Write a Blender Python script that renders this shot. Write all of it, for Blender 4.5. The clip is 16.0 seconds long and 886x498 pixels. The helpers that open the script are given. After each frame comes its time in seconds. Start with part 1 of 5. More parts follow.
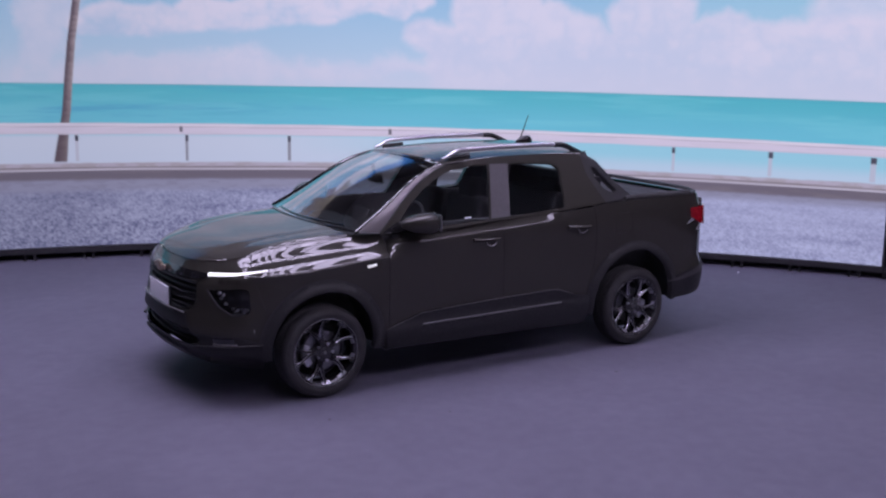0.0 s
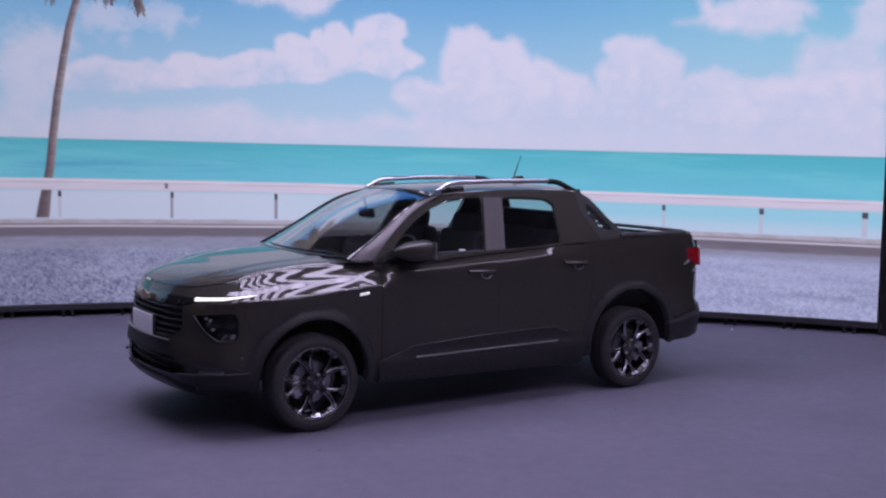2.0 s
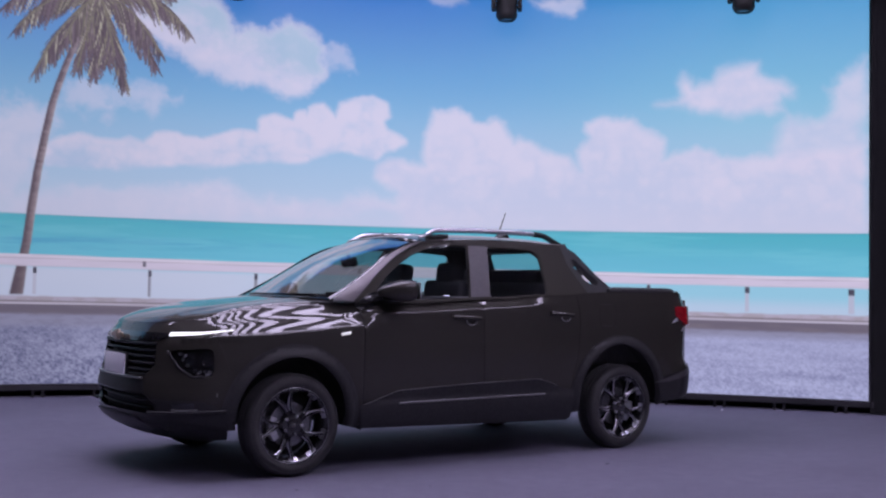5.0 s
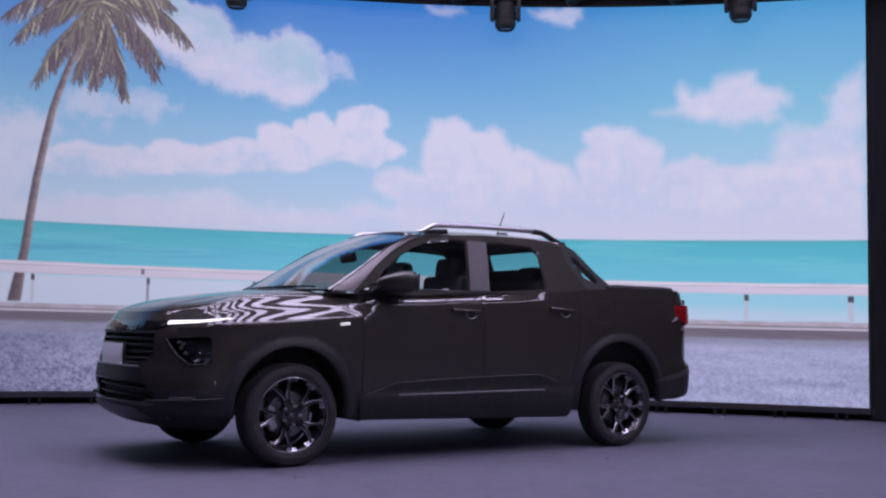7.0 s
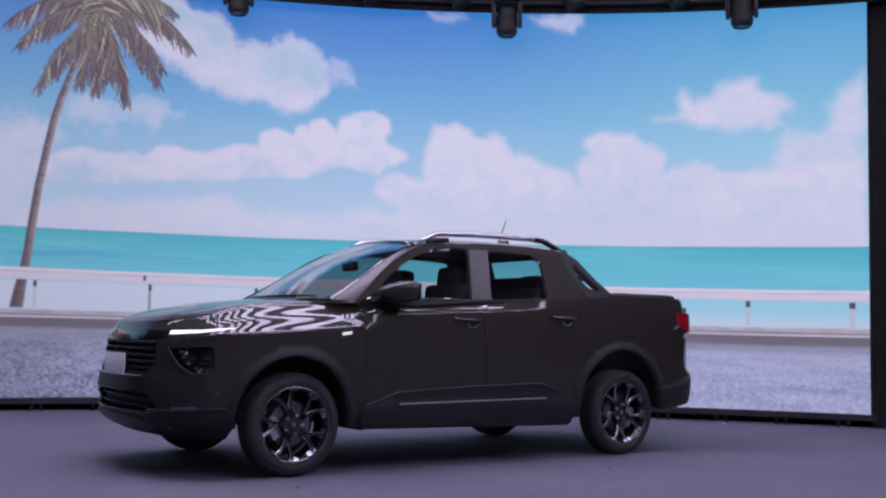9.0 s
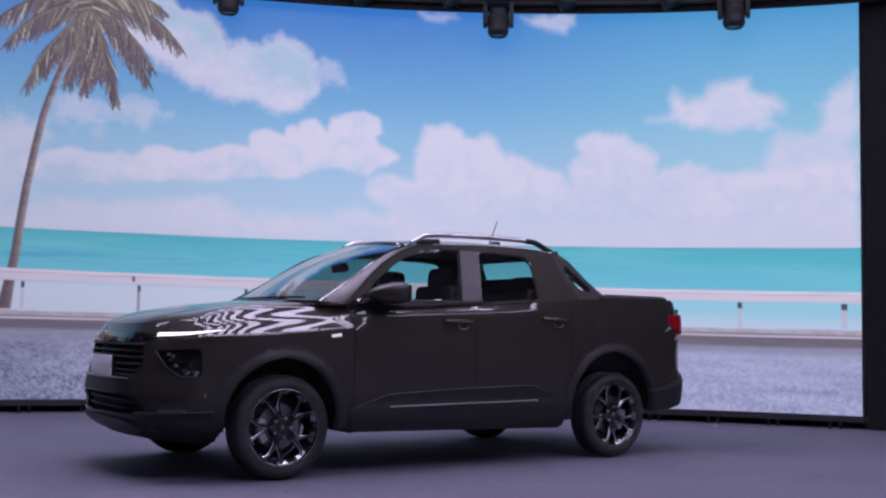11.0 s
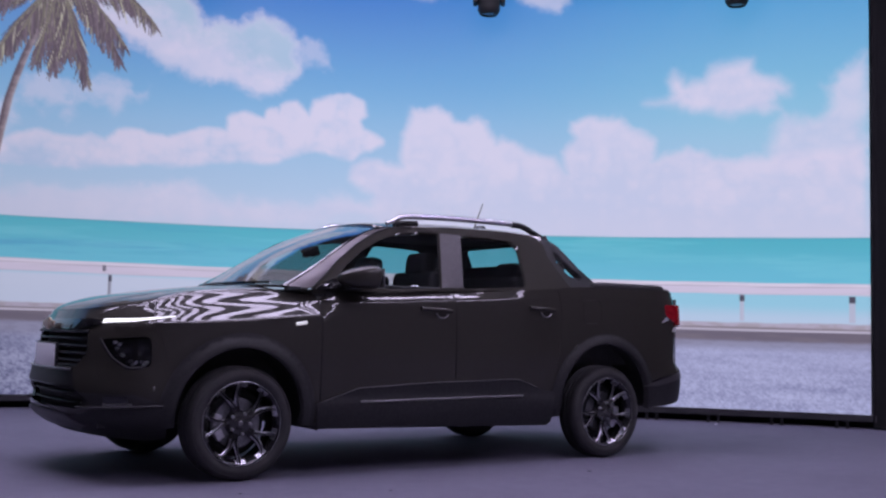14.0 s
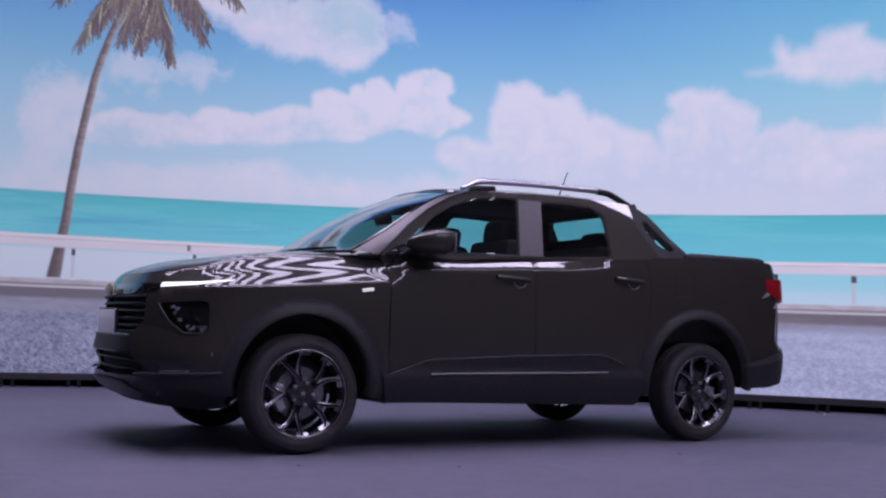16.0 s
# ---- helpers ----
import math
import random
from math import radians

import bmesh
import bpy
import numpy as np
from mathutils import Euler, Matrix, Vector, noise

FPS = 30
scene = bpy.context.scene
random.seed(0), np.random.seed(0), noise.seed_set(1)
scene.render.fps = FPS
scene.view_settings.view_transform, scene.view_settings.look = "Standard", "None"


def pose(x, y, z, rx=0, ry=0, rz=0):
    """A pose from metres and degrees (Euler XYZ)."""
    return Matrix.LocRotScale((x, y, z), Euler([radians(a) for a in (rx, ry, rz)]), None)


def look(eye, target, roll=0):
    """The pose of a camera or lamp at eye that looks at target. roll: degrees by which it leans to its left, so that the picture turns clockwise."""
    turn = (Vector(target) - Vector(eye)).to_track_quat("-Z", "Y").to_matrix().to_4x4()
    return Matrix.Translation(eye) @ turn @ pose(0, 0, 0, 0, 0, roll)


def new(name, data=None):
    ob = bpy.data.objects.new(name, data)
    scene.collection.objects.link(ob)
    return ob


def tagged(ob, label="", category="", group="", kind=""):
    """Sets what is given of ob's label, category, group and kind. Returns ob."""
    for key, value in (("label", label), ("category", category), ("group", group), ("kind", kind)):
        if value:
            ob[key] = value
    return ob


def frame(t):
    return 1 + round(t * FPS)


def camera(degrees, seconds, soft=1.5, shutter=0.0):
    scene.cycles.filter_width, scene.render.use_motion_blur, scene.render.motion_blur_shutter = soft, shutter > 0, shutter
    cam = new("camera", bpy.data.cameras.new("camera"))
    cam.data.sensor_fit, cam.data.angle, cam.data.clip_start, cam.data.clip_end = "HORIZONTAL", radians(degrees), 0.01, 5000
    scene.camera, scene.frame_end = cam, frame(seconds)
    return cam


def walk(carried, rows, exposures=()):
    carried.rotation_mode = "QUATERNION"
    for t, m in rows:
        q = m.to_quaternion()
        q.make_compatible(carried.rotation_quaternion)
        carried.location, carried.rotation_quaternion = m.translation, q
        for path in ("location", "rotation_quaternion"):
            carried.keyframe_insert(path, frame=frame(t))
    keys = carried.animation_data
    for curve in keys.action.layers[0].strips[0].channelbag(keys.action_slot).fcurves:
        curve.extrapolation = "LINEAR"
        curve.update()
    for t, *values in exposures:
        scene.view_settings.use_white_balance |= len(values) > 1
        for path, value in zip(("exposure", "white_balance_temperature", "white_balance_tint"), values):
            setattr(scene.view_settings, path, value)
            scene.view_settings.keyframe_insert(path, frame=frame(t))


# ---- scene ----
from mathutils import geometry as mu_geometry

cam = camera(44.9, 16.0, soft=2.3)

PATH = [
    (0, (4.514, 7.268, 2.398), (3.464, 5.607, 2.026), 0.9),
    (0.5, (4.514, 7.2, 2.246), (3.444, 5.541, 1.928), 0.9),
    (1, (4.513, 7.168, 2.112), (3.432, 5.505, 1.856), 0.9),
    (1.5, (4.522, 7.143, 1.978), (3.433, 5.477, 1.774), 1.0),
    (2, (4.524, 7.113, 1.841), (3.43, 5.447, 1.664), 1.0),
    (2.5, (4.519, 7.077, 1.711), (3.419, 5.413, 1.575), 1.0),
    (3, (4.508, 7.052, 1.59), (3.402, 5.388, 1.502), 1.0),
    (3.5, (4.49, 7.018, 1.485), (3.377, 5.356, 1.444), 1.0),
    (4, (4.473, 6.992, 1.381), (3.354, 5.335, 1.384), 1.1),
    (4.5, (4.462, 6.983, 1.273), (3.34, 5.329, 1.321), 1.1),
    (7, (4.444, 6.955, 0.886), (3.32, 5.307, 1.032), 1.1),
    (7.5, (4.444, 6.958, 0.892), (3.321, 5.31, 1.04), 1.1),
    (8, (4.451, 6.959, 0.908), (3.328, 5.311, 1.057), 1.1),
    (8.5, (4.453, 6.965, 0.927), (3.332, 5.316, 1.076), 1.1),
    (11, (4.414, 6.924, 0.947), (3.28, 5.283, 1.097), 1.1),
    (11.5, (4.368, 6.886, 0.948), (3.218, 5.256, 1.098), 1.1),
    (12, (4.312, 6.828, 0.947), (3.138, 5.215, 1.098), 1.1),
    (12.5, (4.231, 6.767, 0.938), (3.039, 5.168, 1.088), 1.2),
    (13, (4.14, 6.702, 0.917), (2.948, 5.104, 1.067), 1.2),
    (13.5, (4.042, 6.625, 0.899), (2.879, 5.005, 1.049), 1.3),
    (14, (3.949, 6.532, 0.878), (2.818, 4.889, 1.028), 1.3),
    (14.5, (3.855, 6.465, 0.829), (2.763, 4.797, 0.979), 1.4),
    (15, (3.748, 6.396, 0.775), (2.697, 4.701, 0.923), 1.6),
    (15.5, (3.652, 6.336, 0.731), (2.642, 4.616, 0.877), 1.6),
    (16, (3.561, 6.279, 0.703), (2.598, 4.532, 0.848), 1.7),
]
walk(cam, [(t, look(eye, target, roll)) for t, eye, target, roll in PATH])

# ---------------------------------------------------------------- world, lights
world = bpy.data.worlds.new("hall")
scene.world = world
world.use_nodes = True
world.node_tree.nodes["Background"].inputs[0].default_value = (0.010, 0.010, 0.014, 1)
world.node_tree.nodes["Background"].inputs[1].default_value = 1.0

LIGHT_TINT = (0.87, 0.77, 1.13)
BAR_POWER = 12.0
FILL_POWER = 16.5
SCREEN_GAIN = 1.0


# ---------------------------------------------------------------- materials
def shader(name):
    m = bpy.data.materials.new(name)
    m.use_nodes = True
    nt = m.node_tree
    return m, nt, nt.nodes["Principled BSDF"], nt.nodes["Material Output"]


def grain(nt, scale, detail=4.0, coords="Object"):
    tc = nt.nodes.new("ShaderNodeTexCoord")
    n = nt.nodes.new("ShaderNodeTexNoise")
    n.inputs["Scale"].default_value, n.inputs["Detail"].default_value = scale, detail
    nt.links.new(tc.outputs[coords], n.inputs["Vector"])
    return n


def ramp(nt, source, stops):
    r = nt.nodes.new("ShaderNodeValToRGB")
    while len(r.color_ramp.elements) < len(stops):
        r.color_ramp.elements.new(0.5)
    for e, (p, c) in zip(r.color_ramp.elements, stops):
        e.position, e.color = p, (*c, 1)
    nt.links.new(source, r.inputs["Fac"])
    return r


def bump(nt, b, source, strength, distance):
    n = nt.nodes.new("ShaderNodeBump")
    n.inputs["Strength"].default_value, n.inputs["Distance"].default_value = strength, distance
    nt.links.new(source, n.inputs["Height"])
    nt.links.new(n.outputs["Normal"], b.inputs["Normal"])


def surface(name, c1, c2, scale, rough, metal=0.0, coat=0.0, relief=0.0, depth=0.002, fine=None, spread=0.06):
    """Two-tone surface with grain at two scales, roughness that varies, and fine relief."""
    m, nt, b, _ = shader(name)
    n = grain(nt, scale)
    r = ramp(nt, n.outputs["Fac"], [(0.3, c1), (0.7, c2)])
    nt.links.new(r.outputs["Color"], b.inputs["Base Color"])
    b.inputs["Metallic"].default_value = metal
    b.inputs["Coat Weight"].default_value = coat
    b.inputs["Coat Roughness"].default_value = 0.03
    n2 = grain(nt, fine or scale * 9, 2.0)
    mr = nt.nodes.new("ShaderNodeMapRange")
    mr.inputs["To Min"].default_value, mr.inputs["To Max"].default_value = max(rough - spread, 0.0), rough + spread
    nt.links.new(n2.outputs["Fac"], mr.inputs["Value"])
    nt.links.new(mr.outputs["Result"], b.inputs["Roughness"])
    if relief:
        bump(nt, b, n2.outputs["Fac"], relief, depth)
    return m


def emitter(name, colour, strength):
    m, nt, b, out = shader(name)
    b.inputs["Base Color"].default_value = (0.6, 0.6, 0.6, 1)
    b.inputs["Emission Color"].default_value = (*colour, 1)
    b.inputs["Emission Strength"].default_value = strength
    return m


def glass(name, tint, gloss=0.02, sheen=0.08):
    """Thin sheet of glass: clear with a tint, mirror-like by Fresnel."""
    m, nt, b, out = shader(name)
    nt.nodes.remove(b)
    clear = nt.nodes.new("ShaderNodeBsdfTransparent")
    clear.inputs["Color"].default_value = (*tint, 1)
    shine = nt.nodes.new("ShaderNodeBsdfGlossy")
    shine.inputs["Roughness"].default_value = gloss
    face = nt.nodes.new("ShaderNodeLayerWeight")
    face.inputs["Blend"].default_value = 0.5
    power = nt.nodes.new("ShaderNodeMath")
    power.operation, power.inputs[1].default_value = "POWER", 5.0
    nt.links.new(face.outputs["Facing"], power.inputs[0])
    fr = nt.nodes.new("ShaderNodeMapRange")
    fr.inputs["To Min"].default_value, fr.inputs["To Max"].default_value = sheen, 1.0
    nt.links.new(power.outputs[0], fr.inputs["Value"])
    mix = nt.nodes.new("ShaderNodeMixShader")
    nt.links.new(fr.outputs[0], mix.inputs[0])
    nt.links.new(clear.outputs[0], mix.inputs[1])
    nt.links.new(shine.outputs[0], mix.inputs[2])
    nt.links.new(mix.outputs[0], out.inputs["Surface"])
    return m


PAINT = surface("bronze_grey_metallic_paint", (0.030, 0.0285, 0.0235), (0.038, 0.036, 0.030), 900, 0.50, 0.0, 0.85, fine=1500)
PAINT.node_tree.nodes["Principled BSDF"].inputs["Coat IOR"].default_value = 1.52
PAINT.node_tree.nodes["Principled BSDF"].inputs["Specular IOR Level"].default_value = 0.05
# lighter satin copy of the body paint, standing in for the pillars' even reflection
PILLAR_SHEEN = surface("pillar_paint_sheen", (0.074, 0.068, 0.069), (0.088, 0.081, 0.082), 900, 0.36, 0.7, 0.0, fine=1500)
PLASTIC = surface("black_grained_plastic", (0.020, 0.020, 0.021), (0.029, 0.029, 0.030), 60, 0.5, relief=0.25, depth=0.0006, fine=700)
PLASTIC.node_tree.nodes["Principled BSDF"].inputs["Specular IOR Level"].default_value = 0.28
GREYPLASTIC = surface("dark_grey_satin_plastic", (0.044, 0.041, 0.045), (0.058, 0.055, 0.059), 60, 0.42, relief=0.2, depth=0.0005, fine=700)
GLOSSBLACK = surface("gloss_black_trim", (0.008, 0.008, 0.009), (0.012, 0.012, 0.013), 40, 0.12, coat=0.6)
RUBBER = surface("tyre_rubber", (0.020, 0.020, 0.021), (0.032, 0.031, 0.032), 14, 0.70, relief=0.3, depth=0.001, fine=260)
RIMBLACK = surface("dark_grey_alloy", (0.022, 0.021, 0.023), (0.034, 0.033, 0.035), 50, 0.24, 0.5, 0.8)
RIMCUT = surface("machined_alloy", (0.38, 0.38, 0.40), (0.48, 0.48, 0.50), 80, 0.28, 1.0)
CHROME = surface("satin_chrome", (0.66, 0.66, 0.68), (0.76, 0.76, 0.78), 60, 0.3, 1.0)
STEEL = surface("brake_steel", (0.16, 0.16, 0.17), (0.26, 0.26, 0.27), 60, 0.35, 1.0)
CALIPER = surface("cast_alloy_caliper", (0.5, 0.5, 0.51), (0.62, 0.62, 0.63), 60, 0.3, 1.0)
DARK = surface("matt_black_underside", (0.03, 0.03, 0.03), (0.042, 0.042, 0.042), 20, 0.85)
CLOTH = surface("charcoal_seat_fabric", (0.028, 0.027, 0.029), (0.042, 0.041, 0.044), 120, 0.85, relief=0.3, depth=0.001)
GRILLE = surface("matt_black_grille", (0.014, 0.014, 0.015), (0.022, 0.022, 0.023), 60, 0.45)
GRILLE.node_tree.nodes["Principled BSDF"].inputs["Specular IOR Level"].default_value = 0.2
PLATE = surface("blank_white_plate", (0.88, 0.87, 0.88), (0.92, 0.91, 0.92), 12, 0.35)
GOLD = surface("pale_gold_badge", (0.40, 0.31, 0.22), (0.50, 0.40, 0.29), 60, 0.34, 0.45)
REDLENS = surface("red_lamp_lens", (0.13, 0.005, 0.010), (0.26, 0.010, 0.016), 26, 0.10, coat=1.0)
WHITELENS = surface("clear_lamp_lens", (0.42, 0.42, 0.45), (0.52, 0.52, 0.56), 60, 0.1, coat=1.0)
REDLENS.node_tree.nodes["Principled BSDF"].inputs["Emission Color"].default_value = (0.6, 0.004, 0.02, 1)
REDLENS.node_tree.nodes["Principled BSDF"].inputs["Emission Strength"].default_value = 0.08
DRL = emitter("daytime_light_white", (0.95, 0.93, 1.0), 1.3)
# glow added to the side repeater in place of its bright reflection
REPEATER = emitter("side_repeater_glow", (0.95, 0.92, 1.0), 0.55)
SCREEN_GLASS = glass("windscreen_glass", (0.93, 0.97, 0.97), 0.07, 0.64)
SIDE_GLASS = glass("side_window_glass", (0.80, 0.86, 0.86), 0.01, 0.11)
LAMP_GLASS = glass("lamp_cover", (0.9, 0.92, 0.94), 0.01, 0.08)
BLACKMETAL = surface("black_powder_coated_metal", (0.006, 0.006, 0.006), (0.010, 0.0095, 0.0095), 10, 0.65, 0.0, relief=0.1)
BEAM = surface("dark_grey_base_profile", (0.014, 0.014, 0.016), (0.022, 0.021, 0.024), 5, 0.55, relief=0.15)
DRAPE = surface("black_molton_cloth", (0.0022, 0.0022, 0.0026), (0.0040, 0.0040, 0.0048), 4, 0.95, relief=0.2, fine=300)
HALL = surface("hall_bounce_grey", (0.23, 0.225, 0.23), (0.29, 0.285, 0.29), 0.7, 0.9, fine=60)
STRIP = surface("satin_grey_trim", (0.15, 0.147, 0.15), (0.20, 0.196, 0.20), 60, 0.38, 0.6)
BARLIGHT = emitter("light_bar_white", LIGHT_TINT, BAR_POWER)
FILL_LIGHT = emitter("fill_bar_white", LIGHT_TINT, FILL_POWER)


def carpet():
    m, nt, b, _ = shader("dark_stage_carpet")
    big = grain(nt, 0.9, 6)
    fine = grain(nt, 240, 3)
    mid = grain(nt, 9, 6)
    r = ramp(nt, big.outputs["Fac"], [(0.3, (0.112, 0.109, 0.144)), (0.7, (0.133, 0.129, 0.169))])
    r2 = ramp(nt, fine.outputs["Fac"], [(0.25, (0.72, 0.72, 0.72)), (0.75, (1.2, 1.2, 1.2))])
    r3 = ramp(nt, mid.outputs["Fac"], [(0.3, (0.93, 0.93, 0.94)), (0.7, (1.06, 1.055, 1.05))])
    for extra in (r2, r3):
        mul = nt.nodes.new("ShaderNodeMix")
        mul.data_type, mul.blend_type = "RGBA", "MULTIPLY"
        mul.inputs[0].default_value = 1.0
        nt.links.new(r.outputs[0] if extra is r2 else last, mul.inputs[6])
        nt.links.new(extra.outputs[0], mul.inputs[7])
        last = mul.outputs[2]
    nt.links.new(last, b.inputs["Base Color"])
    b.inputs["Roughness"].default_value = 0.8
    b.inputs["Specular IOR Level"].default_value = 0.3
    bump(nt, b, fine.outputs["Fac"], 0.5, 0.004)
    return m


CARPET = carpet()


# ---------------------------------------------------------------- mesh helpers
def part(name, bm, material, parent=None, label="", smooth=True):
    me = bpy.data.meshes.new(name)
    bm.to_mesh(me)
    bm.free()
    me.materials.append(material)
    if smooth:
        for p in me.polygons:
            p.use_smooth = True
        me.set_sharp_from_angle(angle=radians(38))
    ob = new(name, me)
    if parent:
        ob.parent = parent
    if label:
        ob["label"] = label
    return ob


def thing(name, label, category, at=None, group="", kind=""):
    ob = new(name)
    if at is not None:
        ob.matrix_world = at
    return tagged(ob, label, category, group, kind)


def add_box(bm, size, m=None, bevel=0.0, seg=2):
    d = bmesh.ops.create_cube(bm, size=1.0, matrix=(m or Matrix()) @ Matrix.Diagonal((*size, 1)))
    if bevel:
        edges = list({e for v in d["verts"] for e in v.link_edges})
        bmesh.ops.bevel(bm, geom=edges, offset=bevel, segments=seg, affect="EDGES", profile=0.6)
    return bm


def box(size, m=None, bevel=0.0, seg=2):
    return add_box(bmesh.new(), size, m, bevel, seg)


def lathe(profile, n=64, bm=None, m=None):
    """Turn a profile of (radius, height along y) round the y axis."""
    bm = bm or bmesh.new()
    m = m or Matrix()
    rings = []
    for r, y in profile:
        rings.append([bm.verts.new(m @ Vector((r * math.cos(2 * math.pi * k / n), y, r * math.sin(2 * math.pi * k / n)))) for k in range(n)])
    for a, b in zip(rings, rings[1:]):
        for k in range(n):
            bm.faces.new((a[k], a[(k + 1) % n], b[(k + 1) % n], b[k]))
    return bm


def tube(points, radius, n=10, bm=None, flat=1.0):
    """A bar along points; flat squeezes it in height; radius may be a list."""
    bm = bm or bmesh.new()
    pts = [Vector(p) for p in points]
    rad = [float(r) for r in radius] if isinstance(radius, (list, tuple)) else [float(radius)] * len(pts)
    rings = []
    for i, p in enumerate(pts):
        d = (pts[min(i + 1, len(pts) - 1)] - pts[max(i - 1, 0)]).normalized()
        side = d.cross(Vector((0, 0, 1)))
        side = side.normalized() if side.length > 1e-4 else Vector((1, 0, 0))
        up = side.cross(d)
        rings.append([bm.verts.new(p + rad[i] * (math.cos(2 * math.pi * k / n) * side + flat * math.sin(2 * math.pi * k / n) * up)) for k in range(n)])
    for a, b in zip(rings, rings[1:]):
        for k in range(n):
            bm.faces.new((a[k], a[(k + 1) % n], b[(k + 1) % n], b[k]))
    bm.faces.new(rings[0][::-1])
    bm.faces.new(rings[-1])
    return bm


def arc_wall(r_in, r_out, z0, z1, s0, s1, n=60, slope=0.0):
    """A curved wall on the screen's circle, from s0 to s1 along it; slope lifts it towards larger s."""
    bm = bmesh.new()
    cols = []
    for i in range(n + 1):
        s = s0 + (s1 - s0) * i / n
        cols.append([bm.verts.new(on_arc(s, z + slope * s, r)) for r, z in ((r_in, z0), (r_in, z1), (r_out, z1), (r_out, z0))])
    for a, b in zip(cols, cols[1:]):
        for k in range(4):
            bm.faces.new((a[k], b[k], b[(k + 1) % 4], a[(k + 1) % 4]))
    bm.faces.new(cols[0])
    bm.faces.new(cols[-1][::-1])
    bmesh.ops.recalc_face_normals(bm, faces=bm.faces)
    return bm


# ---------------------------------------------------------------- the stage
ARC_C, ARC_R, ARC_START = (4.280, 6.477), 11.662, radians(212.54)
SCREEN_LEN, SCREEN_Z0, SCREEN_Z1 = 12.8, 0.135, 4.85


def on_arc(s, z, r=0.0):
    """Place s metres along the screen from its end, z high, r metres nearer to the middle of the circle."""
    a = ARC_START + s / ARC_R
    return Vector((ARC_C[0] + (ARC_R - r) * math.cos(a), ARC_C[1] + (ARC_R - r) * math.sin(a), z))


bm = bmesh.new()
bmesh.ops.create_grid(bm, x_segments=24, y_segments=24, size=20)
floor = tagged(part("floor", bm, CARPET), "dark grey-violet carpeted stage floor", "floor", kind="structure")
# unseen walls and ceiling; their grey and the north wall's place set for bounce
for nm, size, at in (("wall_north", (40, 0.3, 9), (0, 13.15, 4.5)), ("wall_south", (40, 0.3, 9), (0, -20.15, 4.5)),
                     ("wall_east", (0.3, 33.6, 9), (20.15, -3.5, 4.5)), ("wall_west", (0.3, 33.6, 9), (-20.15, -3.5, 4.5))):
    tagged(part(nm, box(size, pose(*at)), HALL), "unseen grey hall wall that bounces light back", "wall", kind="structure")
tagged(part("ceiling", box((40.6, 40.6, 0.3), pose(0, 0, 9.15)), HALL), "unseen grey hall ceiling that bounces light back", "ceiling", kind="structure")


# picture on the screen -------------------------------------------------------
def lattice(ix, iz, seed):
    h = np.sin(ix * 127.1 + iz * 311.7 + seed * 74.7) * 43758.5453
    return h - np.floor(h)


def value_noise(x, z, seed):
    ix, iz = np.floor(x), np.floor(z)
    fx, fz = x - ix, z - iz
    fx, fz = fx * fx * (3 - 2 * fx), fz * fz * (3 - 2 * fz)
    a, b = lattice(ix, iz, seed), lattice(ix + 1, iz, seed)
    c, d = lattice(ix, iz + 1, seed), lattice(ix + 1, iz + 1, seed)
    return (a * (1 - fx) + b * fx) * (1 - fz) + (c * (1 - fx) + d * fx) * fz


def fractal(x, z, seed, octaves=5, gain=0.55):
    total, amp, norm = 0, 1.0, 0
    for o in range(octaves):
        total = total + amp * value_noise(x * 2 ** o, z * 2 ** o, seed + o)
        norm += amp
        amp *= gain
    return total / norm


def step(a, b, v):
    t = np.clip((v - a) / (b - a), 0, 1)
    return t * t * (3 - 2 * t)


def srgb(r, g, b):
    return np.array([((c / 255 + 0.055) / 1.055) ** 2.4 if c > 10 else c / 255 / 12.92 for c in (r, g, b)])


# outlines of the clouds in the picture (place along the screen, height)
CLOUD_HIGH = [(8.15, 4.63), (7.64, 4.62), (7.45, 4.43), (7.19, 4.4), (7.04, 4.25), (7, 4.1), (6.85, 4.16), (6.66, 4.12), (6.5, 4.18), (6.38, 4.23), (6.18, 4.15), (6.05, 4.06), (5.99, 3.95), (5.98, 3.7), (6, 3.58), (6.07, 3.47), (6.22, 3.38), (6.41, 3.39), (6.6, 3.41), (6.76, 3.5), (6.98, 3.46), (7.2, 3.53), (7.42, 3.61), (7.61, 3.76), (7.79, 3.87), (7.95, 3.98), (8.07, 4.13), (8.2, 4.31)]
CLOUD_SHRED = [(6, 3.9), (5.89, 4), (5.76, 3.96), (5.69, 3.84), (5.61, 3.68), (5.72, 3.65), (5.88, 3.7), (6, 3.7)]
CLOUD_WISP = [(8.85, 3.18), (8.8, 3.31), (8.6, 3.39), (8.4, 3.36), (8.3, 3.26), (8.19, 3.36), (7.96, 3.41), (7.71, 3.37), (7.54, 3.38), (7.59, 3.28), (7.8, 3.24), (7.88, 3.12), (8.1, 3.21), (8.24, 3.17), (8.3, 3.07), (8.41, 3), (8.59, 3.08), (8.76, 3.1)]
CLOUD_END = [(9.54, 3.03), (9.32, 3.11), (9.1, 3.16), (8.9, 3.09), (8.82, 3.03), (8.88, 2.87), (8.94, 2.72), (8.96, 2.5), (9.12, 2.25), (9.28, 2.18), (9.6, 2.04)]
